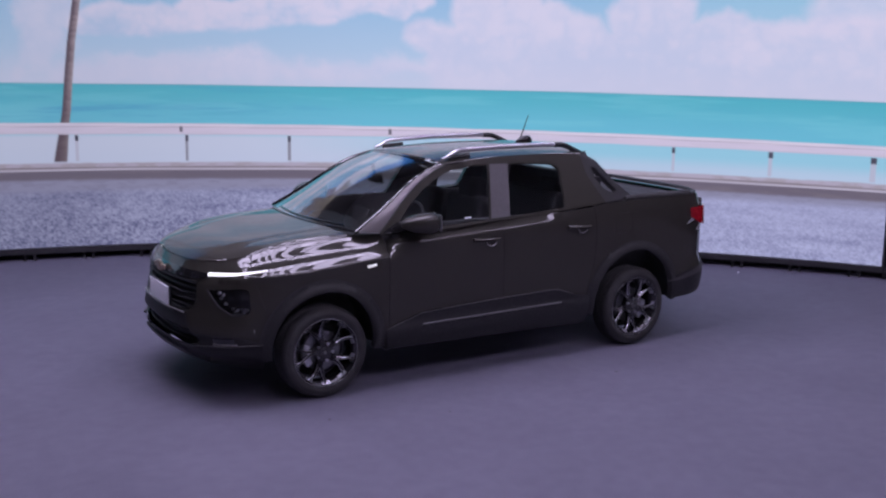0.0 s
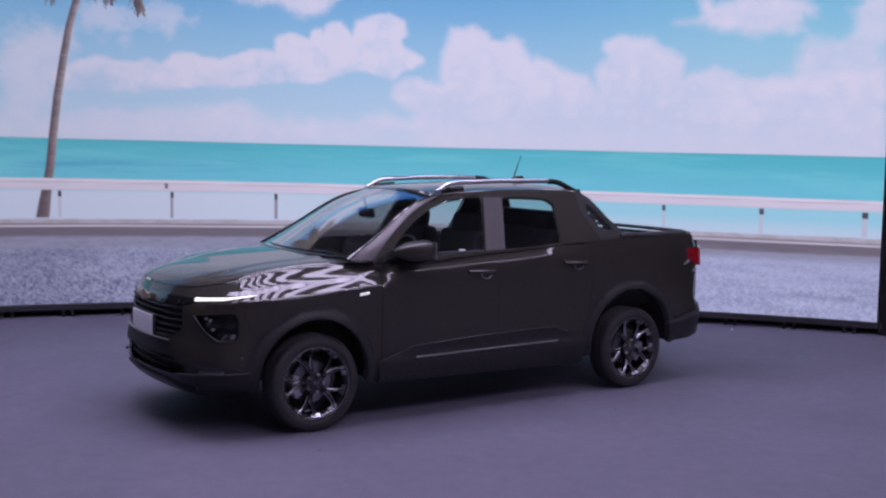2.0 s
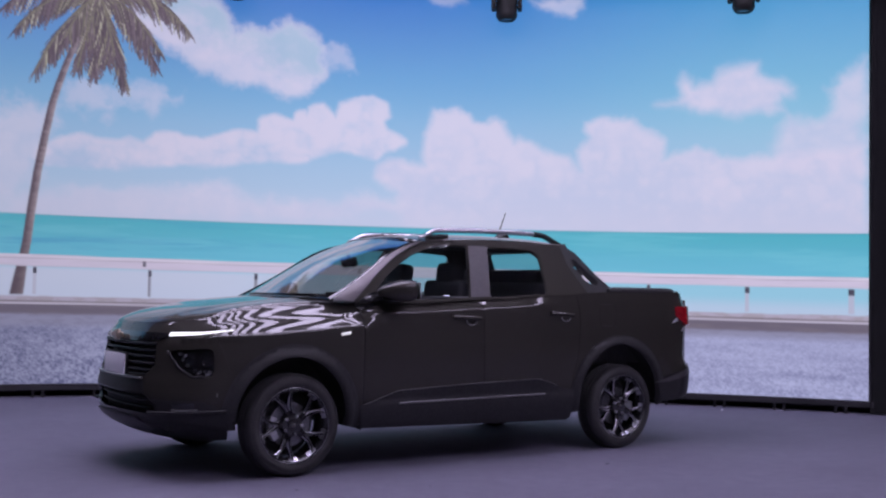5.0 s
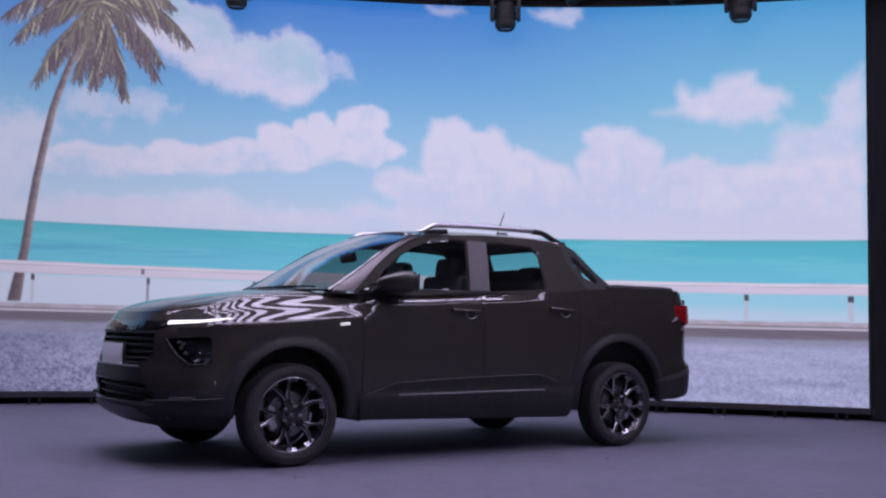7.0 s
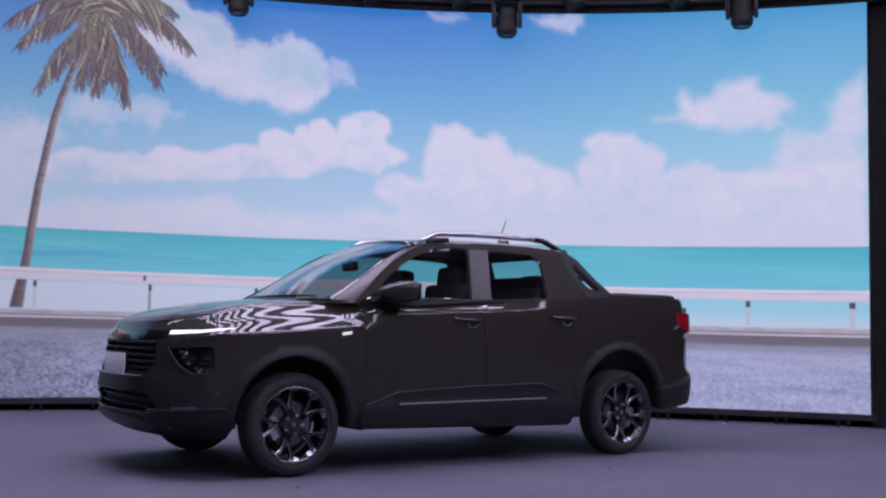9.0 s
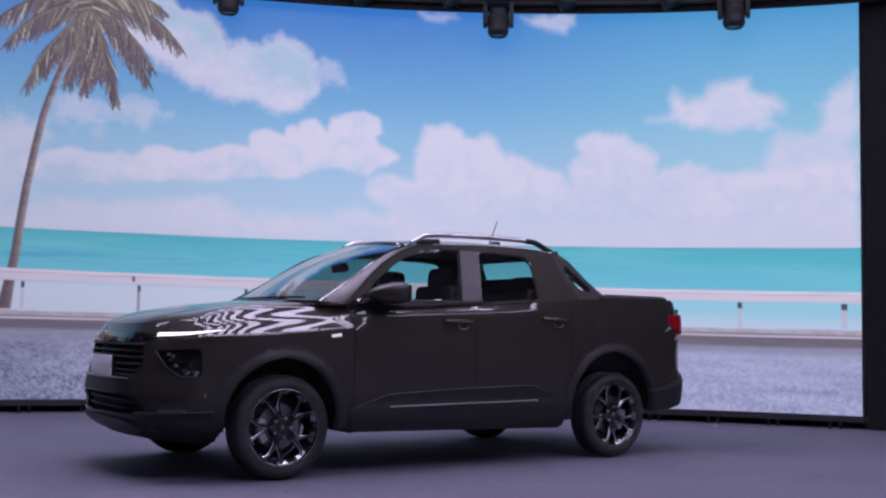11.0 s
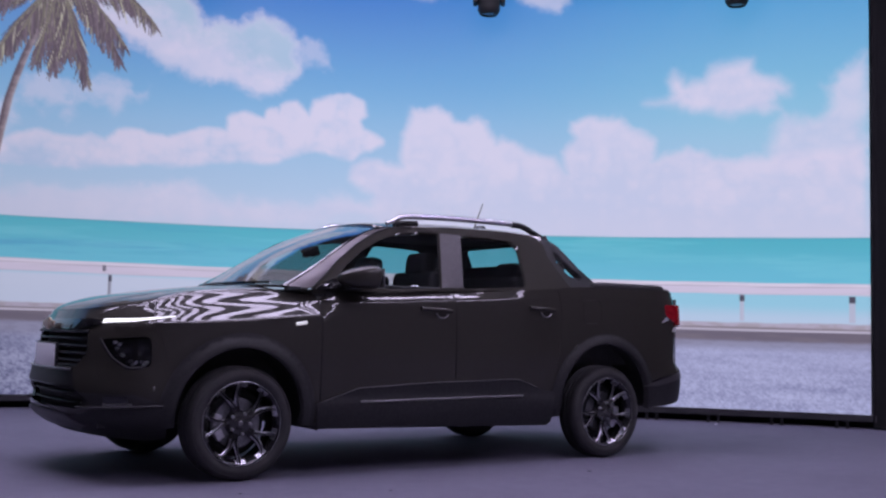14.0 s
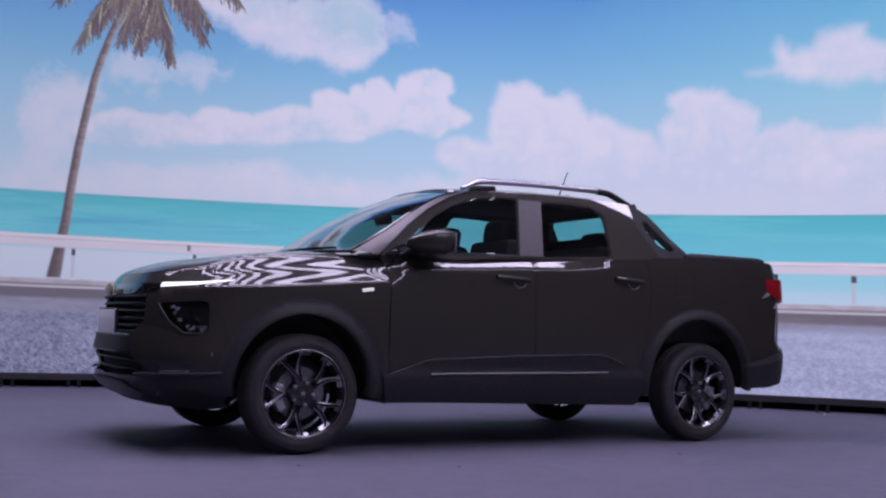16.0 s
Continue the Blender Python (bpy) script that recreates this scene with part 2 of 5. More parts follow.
CLOUD_BANK = [(9.02, 2.62), (8.83, 2.73), (8.63, 2.8), (8.28, 2.75), (8.08, 2.78), (7.93, 2.73), (7.81, 2.86), (7.45, 2.85), (7.27, 2.83), (6.96, 2.93), (6.68, 2.92), (6.66, 3.07), (6.53, 3.14), (6.31, 3.07), (6.28, 3.18), (6.19, 3.18), (6.15, 3.11), (6.12, 3.23), (6, 3.28), (5.84, 3.12), (5.78, 3.29), (5.55, 3.37), (5.43, 3.38), (5.26, 3.3), (5.25, 3.17), (5.32, 3.11), (5.27, 2.98), (5.06, 2.89), (5.28, 2.78), (5.38, 2.7), (5.76, 2.8), (6.17, 2.66), (6.64, 2.65), (7.26, 2.56), (7.74, 2.57), (8.16, 2.48), (8.68, 2.49), (9.02, 2.49)]
CLOUD_LOW = [(9.28, 2.11), (8.95, 2.17), (8.44, 2.26), (8.26, 2.21), (7.97, 2.29), (7.55, 2.27), (7.31, 2.36), (7.07, 2.36), (6.82, 2.23), (6.57, 2.21), (6.32, 2.25), (6.06, 2.18), (5.75, 2.22), (5.69, 2.29), (5.43, 2.28), (5.17, 2.25), (4.92, 2.34), (4.79, 2.05), (9.27, 1.88)]
CLOUD_HEAP = [(5.37, 2.49), (5.34, 2.59), (5.24, 2.67), (5.06, 2.7), (4.81, 2.64), (4.83, 2.76), (4.8, 2.96), (4.74, 3.09), (4.71, 3.25), (4.58, 3.23), (4.46, 3.28), (4.33, 3.23), (4.29, 3.13), (4.16, 3.16), (4, 3.2), (3.91, 3.13), (3.87, 2.97), (3.81, 2.89), (3.74, 2.94), (3.61, 2.91), (3.48, 2.81), (3.2, 2.73), (3.04, 2.57), (3.1, 2.78), (2.95, 2.94), (3.01, 3.04), (3, 3.13), (2.85, 3.18), (2.51, 3.19), (2.38, 3.09), (2.13, 2.93), (2.13, 2.71), (1.92, 2.78), (1.79, 2.82), (1.61, 2.81), (1.52, 2.73), (1.28, 2.69), (0.99, 2.72), (0.69, 2.74), (0.04, 2.78), (0.05, 1.85), (5.04, 1.88), (5.11, 2.3)]
CLOUD_EDGE = [(0.94, 2.89), (0.91, 3.03), (0.82, 3.11), (0.65, 3.09), (0.45, 3.16), (0.39, 3.25), (0.41, 3.43), (0.31, 3.57), (0.14, 3.66), (0.02, 3.75), (0.03, 2.52), (0.94, 2.55)]
CLOUD_PUFF = [(2.23, 3.32), (2.01, 3.36), (1.96, 3.44), (1.98, 3.57), (1.92, 3.65), (1.83, 3.6), (1.8, 3.54), (1.64, 3.59), (1.55, 3.68), (1.43, 3.74), (1.28, 3.75), (1.13, 3.74), (1.11, 3.64), (1.01, 3.59), (0.86, 3.55), (0.75, 3.45), (0.76, 3.38), (0.87, 3.36), (0.9, 3.29), (0.87, 3.21), (1.04, 3.17), (1.16, 3.2), (1.34, 3.16), (1.55, 3.22), (1.7, 3.21), (1.86, 3.26), (2.01, 3.3)]
CLOUD_BIT = [(3.64, 4.54), (3.06, 4.52), (3.04, 4.44), (3.15, 4.35), (3.34, 4.38), (3.54, 4.46)]
CLOUD_THIN = [(4.81, 4.59), (4.45, 4.57), (4.38, 4.51), (4.54, 4.48), (4.74, 4.53)]
# tips of the palm's fronds
FRONDS = [(9.40, 4.14), (9.29, 3.9), (9.20, 4.02), (9.08, 3.48), (8.95, 3.62), (8.66, 3.54), (8.49, 3.48), (8.36, 3.62), (8.16, 3.38), (8.28, 3.7), (7.84, 3.62), (7.80, 3.78), (7.98, 3.9), (7.50, 4.04), (7.62, 4.18), (7.72, 4.45),
          (9.5, 4.5), (9.3, 4.75), (7.9, 4.8), (8.5, 4.9), (8.85, 4.85), (8.8, 3.85), (9.0, 4.2)]


def picture(s, z):
    """Colour of the beach picture shown on the screen, in linear light."""
    col = np.zeros(s.shape + (3,))

    def lay(c, mask):
        m = np.clip(mask, 0, 1)[..., None]
        col[:] = col * (1 - m) + np.asarray(c) * m

    hor = 1.892 + 0.0055 * s
    up = np.clip((z - hor) / 2.9, 0, 1)
    deep = 0.35 + 0.65 * step(0.5, 5.5, s)
    low, mid, high = srgb(172, 193, 224), srgb(113, 170, 215), srgb(50, 114, 198)
    pale = srgb(86, 166, 212)
    far = step(0.8, 4.5, s)[..., None]
    mid = srgb(128, 186, 217) * (1 - far) + mid * far
    a = step(0, 0.62, up)[..., None]
    b = (step(0.35, 1.0, up) * 1.0)[..., None]
    top = pale * (1 - deep[..., None]) + high * deep[..., None]
    col[:] = (low * (1 - a) + mid * a) * (1 - b) + top * b
    # clouds
    n1 = fractal(s * 1.7, z * 2.2, 3, 6, 0.6)
    n2 = fractal(s * 5.0 + 9, z * 6.0, 11, 6, 0.62)
    puffs = sum(np.abs(fractal(s * k + 5 * k, z * k * 1.15, 150 + k, 2) - 0.5) * w for k, w in ((3, 1.0), (6, .6), (13, .22), (27, .08)))
    puffs = puffs - puffs.mean()
    curl_s = fractal(s * 4.2, z * 4.2, 131, 5, 0.62) - 0.5
    curl_z = fractal(s * 4.2 + 40, z * 4.2, 137, 5, 0.62) - 0.5
    bright, dim, shady = srgb(209, 203, 229), srgb(190, 194, 225), srgb(168, 187, 222)

    def depth_in(poly, ragged):
        """Distance inside a cloud's outline, negative outside, with curled edges."""
        hs, hz = s + ragged * (1.5 * curl_s + 0.8 * puffs), z + ragged * (1.5 * curl_z + 1.6 * puffs)
        near = np.full(s.shape, 9.0)
        within = np.zeros(s.shape, bool)
        for (ps, pz), (qs, qz) in zip(poly, poly[1:] + poly[:1]):
            vs, vz = qs - ps, qz - pz
            t = np.clip(((hs - ps) * vs + (hz - pz) * vz) / (vs * vs + vz * vz + 1e-9), 0, 1)
            near = np.minimum(near, np.hypot(hs - ps - t * vs, hz - pz - t * vz))
            if vz:
                within ^= ((pz > hz) != (qz > hz)) & (hs < vs * (hz - pz) / vz + ps)
        return np.where(within, near, -near)

    def cloud(poly, ragged, soft, strength, base, low, tall, thin=0.0, grow=.025):
        """One cloud: sunlit towards its top and on its heaps, thinning out at a soft edge."""
        f = depth_in(poly, ragged) + grow
        lit = step(0.0, 1.0, 0.62 * np.clip((z - low) / tall, 0, 1) + 0.12 + (n1 - 0.45) * 0.8 + puffs * 1.3 + 0.22 * np.exp(-np.abs(f) / 0.08))[..., None]
        lay(base * (1 - lit) + bright * lit, step(-0.5 * soft, soft, f + thin * (n2 - 0.5)) * strength)

    cloud(CLOUD_END, .16, .16, .70, dim, 2.1, 1.0, .2)
    cloud(CLOUD_LOW, .12, .14, .80, dim, 1.9, .5, .10)
    cloud(CLOUD_WISP, .12, .14, .58, dim, 3.0, .4, .22)
    cloud(CLOUD_THIN, .05, .07, .45, dim, 4.4, .2, .1)
    cloud(CLOUD_BIT, .06, .09, .70, dim, 4.3, .25, .12)
    cloud(CLOUD_SHRED, .08, .10, .55, dim, 3.6, .4, .22)
    cloud(CLOUD_HIGH, .10, .11, .93, dim, 3.3, .9, .12)
    veil = step(-0.02, 0.12, depth_in(CLOUD_HIGH, .10) + .12 * (n2 - 0.5)) * step(0.0, 0.42, (z - 3.72) + (6.95 - s) * 0.36 + 0.5 * (n2 - 0.5))
    lay(srgb(138, 180, 210), veil * 0.62)
    cloud(CLOUD_BANK, .035, .055, .93, shady, 2.35, .55, .02, .05)
    cloud(CLOUD_EDGE, .09, .15, .80, dim, 2.5, 1.0, .10)
    cloud(CLOUD_HEAP, .06, .09, .90, dim, 2.0, 1.1, .03)
    cloud(CLOUD_PUFF, .045, .13, .92, dim, 3.1, .5, .06, .015)
    # haze above the horizon
    lay(srgb(196, 196, 224), 0.7 * (1 - step(0.0, 0.45, z - hor)) * (0.7 + 0.4 * n1))
    # sea
    sea = step(0.0, 0.012, hor - z)
    wave = fractal(s * 1.1, z * 14, 21, 5, 0.6)
    band = step(0.0, 0.42, hor - z)[..., None]
    water = srgb(76, 169, 192) * (1 - band) + srgb(99, 179, 208) * band
    lay(water, sea)
    lay(srgb(66, 152, 190), sea * (0.10 + 0.28 * step(4, 8.5, s)) * step(0.48, 0.75, wave) * (1 - step(0.28, 0.46, hor - z)))
    lay(srgb(70, 148, 194), sea * 0.55 * step(5.0, 8.0, s) * step(0.5, 0.68, fractal(s * 0.7 + 2, z * 12, 36, 5, 0.6)) * step(0.10, 0.2, hor - z) * (1 - step(0.34, 0.46, hor - z)))
    lay(srgb(120, 196, 216), sea * 0.30 * step(0.5, 0.7, fractal(s * 0.8 + 4, z * 9, 33, 4)))
    lay(srgb(78, 138, 160), sea * (1 - step(0.0, 0.035, hor - z)) * 0.6)
    rail_top, rail_low = 1.423 + 0.0097 * s, 1.299 + 0.0089 * s
    # shallow water and beach beyond the rail
    lay(srgb(142, 192, 219), step(0.0, 0.03, rail_low + 0.05 - z))
    lay(srgb(194, 196, 224), step(0.0, 0.05, rail_low + 0.02 - z) * step(3.0, 7.5, s) * 0.88)
    lay(srgb(186, 194, 223), step(0.08, 0.26, rail_low - z) * 0.7)
    sand = 1.022 + 0.0056 * s
    ragged = sand + 0.02 * (n2 - 0.5)
    lay(srgb(168, 160, 184), step(0.0, 0.012, ragged - z))
    lay(srgb(150, 142, 152), step(0.0, 0.03, ragged - z) * step(0.5, 0.62, fractal(s * 9, z * 30, 41, 3)) * 0.6)
    lay(srgb(120, 110, 122), step(0.0, 0.012, sand - 0.048 - z))
    lay(srgb(180, 173, 196), step(0.0, 0.01, sand - 0.066 - z))
    tar = fractal(s * 1.6, z * 14, 51, 5)
    lay(srgb(102, 94, 112), step(0.0, 0.012, sand - 0.088 - z))
    lay(srgb(118, 109, 122), step(0.0, 0.02, sand - 0.10 - z) * step(0.46, 0.66, tar) * 0.5)
    shoulder = step(0.0, 0.045, sand - 0.175 - z + 0.02 * (n2 - 0.5))
    lay(srgb(136, 135, 166), shoulder)
    lay(srgb(116, 112, 138), shoulder * step(0.45, 0.7, fractal(s * 9, z * 36, 53, 4)) * 0.4)
    # gravel verge
    grav = 0.806 - 0.001 * s
    edge = grav + 0.03 * (n2 - 0.5)
    g1 = fractal(s * 22, z * 34, 61, 3, 0.8)
    g2 = fractal(s * 47, z * 60, 71, 2, 0.8)
    gm = step(0.0, 0.10, edge - z)
    coarse = step(0.0, 0.6, grav - z)
    rough = 0.42 + 0.50 * step(2.5, 7.0, s)
    light = np.clip(0.56 + 0.12 * (1 - step(2.0, 6.0, s)) + rough * ((g1 - 0.5) * (0.7 + 0.6 * coarse) + (g2 - 0.5) * (0.8 + 0.9 * coarse)) + 0.62 * (fractal(s * 1.3, z * 11, 77, 4) - 0.5), 0, 1)[..., None]
    lay(srgb(98, 100, 143) * (1 - light) + srgb(170, 172, 212) * light, gm)
    # gravel colour darkened further for the wall's fall-off at its far end
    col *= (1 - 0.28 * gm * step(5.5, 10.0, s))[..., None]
    # palm trunk, leaning, behind the rail
    axis = np.interp(z, (1.06, 1.3, 1.65, 2.0, 2.38, 2.8, 3.14, 3.36, 3.58, 3.97, 4.3), (9.20, 9.165, 9.11, 9.075, 9.03, 8.962, 8.90, 8.84, 8.77, 8.63, 8.50))
    tz = np.clip((z - 1.06) / 3.0, 0, 1.1)
    width = 0.049 - 0.013 * tz + 0.020 * np.exp(-(tz / 0.10) ** 2)
    across = (s - axis) / width
    trunk = (1 - step(0.8, 1.15, np.abs(across))) * step(1.07, 1.09, z) * (1 - step(4.1, 4.2, z))
    rings = value_noise(z * 34, s * 5, 91)
    tone = np.clip(0.76 + 0.50 * across + 0.4 * (rings - 0.5), 0, 1)[..., None]
    pale_bark = srgb(168, 152, 162) * (1 - step(2.1, 1.2, z))[..., None] + srgb(122, 108, 116) * step(2.1, 1.2, z)[..., None]
    lay(pale_bark * (1 - tone) + srgb(82, 68, 80) * tone, trunk)
    # guard rail and posts
    n = fractal(s * 2.5, z * 40, 81, 3)
    rail = step(0, 0.008, rail_top - z) * step(0, 0.008, z - rail_low)
    lay(srgb(208, 199, 222), rail)
    lay(srgb(197, 186, 214), rail * step(0, 0.01, rail_top - 0.046 - z) * 0.8)
    lay(srgb(160, 150, 178), rail * step(0, 0.005, z - (rail_top - 0.052)) * (1 - step(0, 0.010, z - (rail_top - 0.044))) * 0.8)
    lay(srgb(176, 168, 196), rail * step(0, 0.004, z - (rail_top - 0.010)) * 0.6)
    lay(srgb(168, 160, 188), rail * (1 - step(0.0, 0.016, z - rail_low)) * 0.8)
    lay(srgb(188, 180, 204), rail * step(0.5, 0.75, n) * 0.5)
    for ps in (0.17, 1.23, 2.28, 6.69, 7.84, 9.02, 10.2):
        w = 0.028 if ps < 1 else 0.022 if ps < 2 else 0.015
        near = np.abs(s - ps)
        body = (1 - step(w * 0.8, w * 1.2, near)) * step(0, 0.01, rail_low - z) * step(0, 0.01, z - sand - 0.005)
        lay(srgb(176, 174, 200) if ps < 4 or ps > 8.9 else srgb(122, 118, 136), body * 0.85)
        head = (1 - step(w * 0.9, w * 1.3, near)) * step(0, 0.01, rail_low - 0.002 - z) * step(0, 0.01, z - rail_low + 0.075)
        lay(srgb(66, 64, 82), head)
    for ps in (5.53, 7.90):
        lay(srgb(84, 80, 98), (1 - step(0.012, 0.022, np.abs(s - ps))) * step(0, 0.01, rail_low + 0.100 - z) * step(0, 0.01, z - rail_low - 0.025) * 0.9)
    # palm fronds
    rng = random.Random(7)
    ds, dz = s[0, 1] - s[0, 0], z[1, 0] - z[0, 0]

    def stroke(p, q, w0, w1, c, strength):
        lo = [int(max((min(p[0], q[0]) - w0 - s[0, 0]) / ds, 0)), int(max((min(p[1], q[1]) - w0 - z[0, 0]) / dz, 0))]
        hi = [int((max(p[0], q[0]) + w0 - s[0, 0]) / ds) + 2, int((max(p[1], q[1]) + w0 - z[0, 0]) / dz) + 2]
        box_ = (slice(lo[1], hi[1]), slice(lo[0], hi[0]))
        ps, pz = s[box_] - p[0], z[box_] - p[1]
        if ps.size == 0:
            return
        vs, vz = q[0] - p[0], q[1] - p[1]
        t = np.clip((ps * vs + pz * vz) / (vs * vs + vz * vz + 1e-9), 0, 1)
        d = np.hypot(ps - t * vs, pz - t * vz)
        w = w0 + (w1 - w0) * t
        m = ((1 - step(0.5, 1.15, d / w)) * strength)[..., None]
        col[box_] = col[box_] * (1 - m) + c * m

    heart = (8.45, 4.36)
    shade_tones = [srgb(82, 66, 82), srgb(98, 82, 96), srgb(62, 50, 60), srgb(112, 98, 108)]
    sun_tones = [srgb(112, 106, 92), srgb(138, 134, 112), srgb(90, 80, 78), srgb(186, 182, 162), srgb(70, 58, 66)]
    for layer in (0, 1):
        for number, tip in enumerate(FRONDS):
            if number % 2 != layer:
                continue
            mid = (0.5 * (heart[0] + tip[0]), 0.5 * (heart[1] + tip[1]) + 0.34 * abs(tip[0] - heart[0]) + 0.06)
            prev = heart
            for k in range(1, 111):
                t = k / 110
                p = tuple((1 - t) ** 2 * heart[i] + 2 * t * (1 - t) * mid[i] + t * t * tip[i] for i in (0, 1))
                along = (p[0] - prev[0], p[1] - prev[1])
                n = math.hypot(*along) + 1e-9
                along = (along[0] / n, along[1] / n)
                for way in (-1, 1):
                    size = (0.10 + 0.19 * math.sin(math.pi * min(t * 0.85 + 0.1, 1.0))) * rng.uniform(0.55, 1.25)
                    side = (-along[1] * way, along[0] * way)
                    v = (0.75 * along[0] + 0.40 * side[0] + rng.uniform(-.14, .14), 0.75 * along[1] + 0.40 * side[1] - 0.80 + rng.uniform(-.14, .14))
                    nn = math.hypot(*v)
                    q = (p[0] + v[0] / nn * size, p[1] + v[1] / nn * size)
                    sunny = rng.random() < (0.62 - 0.45 * t if layer else 0.35 - 0.25 * t)
                    stroke(p, q, 0.013, 0.005, rng.choice(sun_tones if sunny else shade_tones), 0.75 if layer else 0.85)
                stroke(prev, p, 0.012, 0.008, sun_tones[0 if layer else 4], 0.8)
                prev = p
    # viewing-angle fall-off put into the colours: wall dimmer and flatter towards its far end
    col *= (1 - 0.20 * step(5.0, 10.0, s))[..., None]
    return col


def led_screen():
    nx, nz = 1060, 400
    s = np.linspace(0, SCREEN_LEN, nx + 1)
    z = np.linspace(SCREEN_Z0, SCREEN_Z1, nz + 1)
    ss, zz = np.meshgrid(s, z)
    a = ARC_START + ss / ARC_R
    co = np.stack([ARC_C[0] + ARC_R * np.cos(a), ARC_C[1] + ARC_R * np.sin(a), zz], -1).reshape(-1, 3)
    idx = np.arange((nx + 1) * (nz + 1)).reshape(nz + 1, nx + 1)
    quads = np.stack([idx[:-1, :-1], idx[1:, :-1], idx[1:, 1:], idx[:-1, 1:]], -1).reshape(-1, 4)
    me = bpy.data.meshes.new("display")
    me.vertices.add(len(co))
    me.vertices.foreach_set("co", co.ravel())
    me.loops.add(quads.size)
    me.loops.foreach_set("vertex_index", quads.ravel())
    me.polygons.add(len(quads))
    me.polygons.foreach_set("loop_start", np.arange(len(quads)) * 4)
    me.update(calc_edges=True)
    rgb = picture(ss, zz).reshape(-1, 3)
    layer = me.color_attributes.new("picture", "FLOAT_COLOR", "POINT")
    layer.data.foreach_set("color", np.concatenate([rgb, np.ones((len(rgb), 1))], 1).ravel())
    m, nt, b, out = shader("led_display")
    at = nt.nodes.new("ShaderNodeAttribute")
    at.attribute_name = "picture"
    nt.links.new(at.outputs["Color"], b.inputs["Emission Color"])
    b.inputs["Emission Strength"].default_value = SCREEN_GAIN
    b.inputs["Base Color"].default_value = (0.012, 0.012, 0.013, 1)
    b.inputs["Roughness"].default_value = 0.6
    m.cycles.emission_sampling = "NONE"
    me.materials.append(m)
    top = thing("led_screen", "curved led wall showing a turquoise beach with palm", "screen")
    ob = new("display", me)
    ob.parent = top
    part("cabinet", arc_wall(-0.10, -0.004, SCREEN_Z0, SCREEN_Z1, 0, SCREEN_LEN), BLACKMETAL, top)
    return top


led_screen()


def screen_base():
    top = thing("screen_base", "low black steel base under the led wall", "base")
    part("beam", arc_wall(-0.10, 0.05, 0.072, 0.134, -0.05, SCREEN_LEN), BEAM, top, "dark grey metal beam")
    part("recess", arc_wall(-0.25, -0.16, 0.0, 0.07, -0.05, SCREEN_LEN), DRAPE, top)
    s = 0.22
    while s < SCREEN_LEN:
        for off in (0.0, 0.1):
            p = on_arc(s + off, 0.0, 0.0)
            a = math.degrees(ARC_START + (s + off) / ARC_R)
            bm = box((0.12, 0.035, 0.01), pose(0, 0, 0.005), 0.002)
            add_box(bm, (0.05, 0.03, 0.066), pose(0.0, 0, 0.038), 0.003)
            f = part("foot", bm, BEAM, top)
            f.matrix_local = pose(p.x, p.y, 0, 0, 0, a)
        s += 0.62
    return top


screen_base()


def side_drape():
    """Black cloth masking beside the screen: widths of cloth hung in soft folds."""
    top = thing("side_drape", "black cloth drape hanging beside the led wall", "drape")
    for k in range(5):
        bm = bmesh.new()
        cols = []
        for i in range(49):
            s = -0.02 - 1.2 * (k + i / 48)
            fold = 0.06 + 0.012 * math.sin(s * 17) + 0.008 * math.sin(s * 41 + 1) - 0.01 * (k % 2)
            cols.append([bm.verts.new(on_arc(s, z, r)) for r, z in ((fold, 0.012), (fold * 0.8, 2.5), (fold * 0.6, 5.6), (-0.12, 5.6), (-0.12, 0.012))])
        for a, c in zip(cols, cols[1:]):
            for q in range(4):
                bm.faces.new((a[q], c[q], c[q + 1], a[q + 1]))
        bmesh.ops.recalc_face_normals(bm, faces=bm.faces)
        part("cloth_width", bm, DRAPE, top)
    return top


side_drape()
VAL_SLOPE = 0.020


def valance():
    top = thing("valance", "black curved header above the led wall", "valance")
    part("header", arc_wall(0.12, 0.17, 4.47, 6.2, -6, SCREEN_LEN, slope=VAL_SLOPE), DRAPE, top)
    part("pipe", tube([on_arc(-2 + 0.25 * i, 4.56 + VAL_SLOPE * (-2 + 0.25 * i), 0.21) for i in range(55)], 0.025), BLACKMETAL, top, "black steel pipe")
    return top


valance()


def moving_head(at, tilt, label):
    """Stage light: base box, yoke with two arms, and a round head that points down."""
    top = thing("moving_head_light", label, "stage light", at, "moving head lights over the screen")
    part("base", box((0.32, 0.26, 0.10), pose(0, 0, 0.26), 0.02), BLACKMETAL, top)
    for x in (-0.146, 0.146):
        part("yoke_arm", box((0.05, 0.16, 0.28), pose(x, 0, 0.080), 0.018), BLACKMETAL, top)
    part("yoke", box((0.33, 0.16, 0.035), pose(0, 0, 0.205), 0.012), BLACKMETAL, top)
    turn = pose(0, 0, 0, -90 + tilt) @ Matrix.Scale(1.15, 4)
    head = part("head", lathe([(0.0, -0.13), (0.06, -0.13), (0.088, -0.11), (0.100, -0.05), (0.104, 0.04), (0.100, 0.07), (0.104, 0.085), (0.100, 0.115), (0.082, 0.145), (0.074, 0.15), (0.070, 0.135), (0.0, 0.135)], 32, None, turn), BLACKMETAL, top)
    part("lens", lathe([(0.0, 0.140), (0.04, 0.142), (0.069, 0.137)], 24, None, turn), LAMP_GLASS, head, "dark glass lens")
    for r, y in ((0.104, -0.06), (0.108, -0.02), (0.108, 0.02)):
        part("cooling_rib", lathe([(r - 0.008, y - 0.006), (r, y - 0.004), (r, y + 0.004), (r - 0.008, y + 0.006)], 24, None, turn), BLACKMETAL, head)
    return top


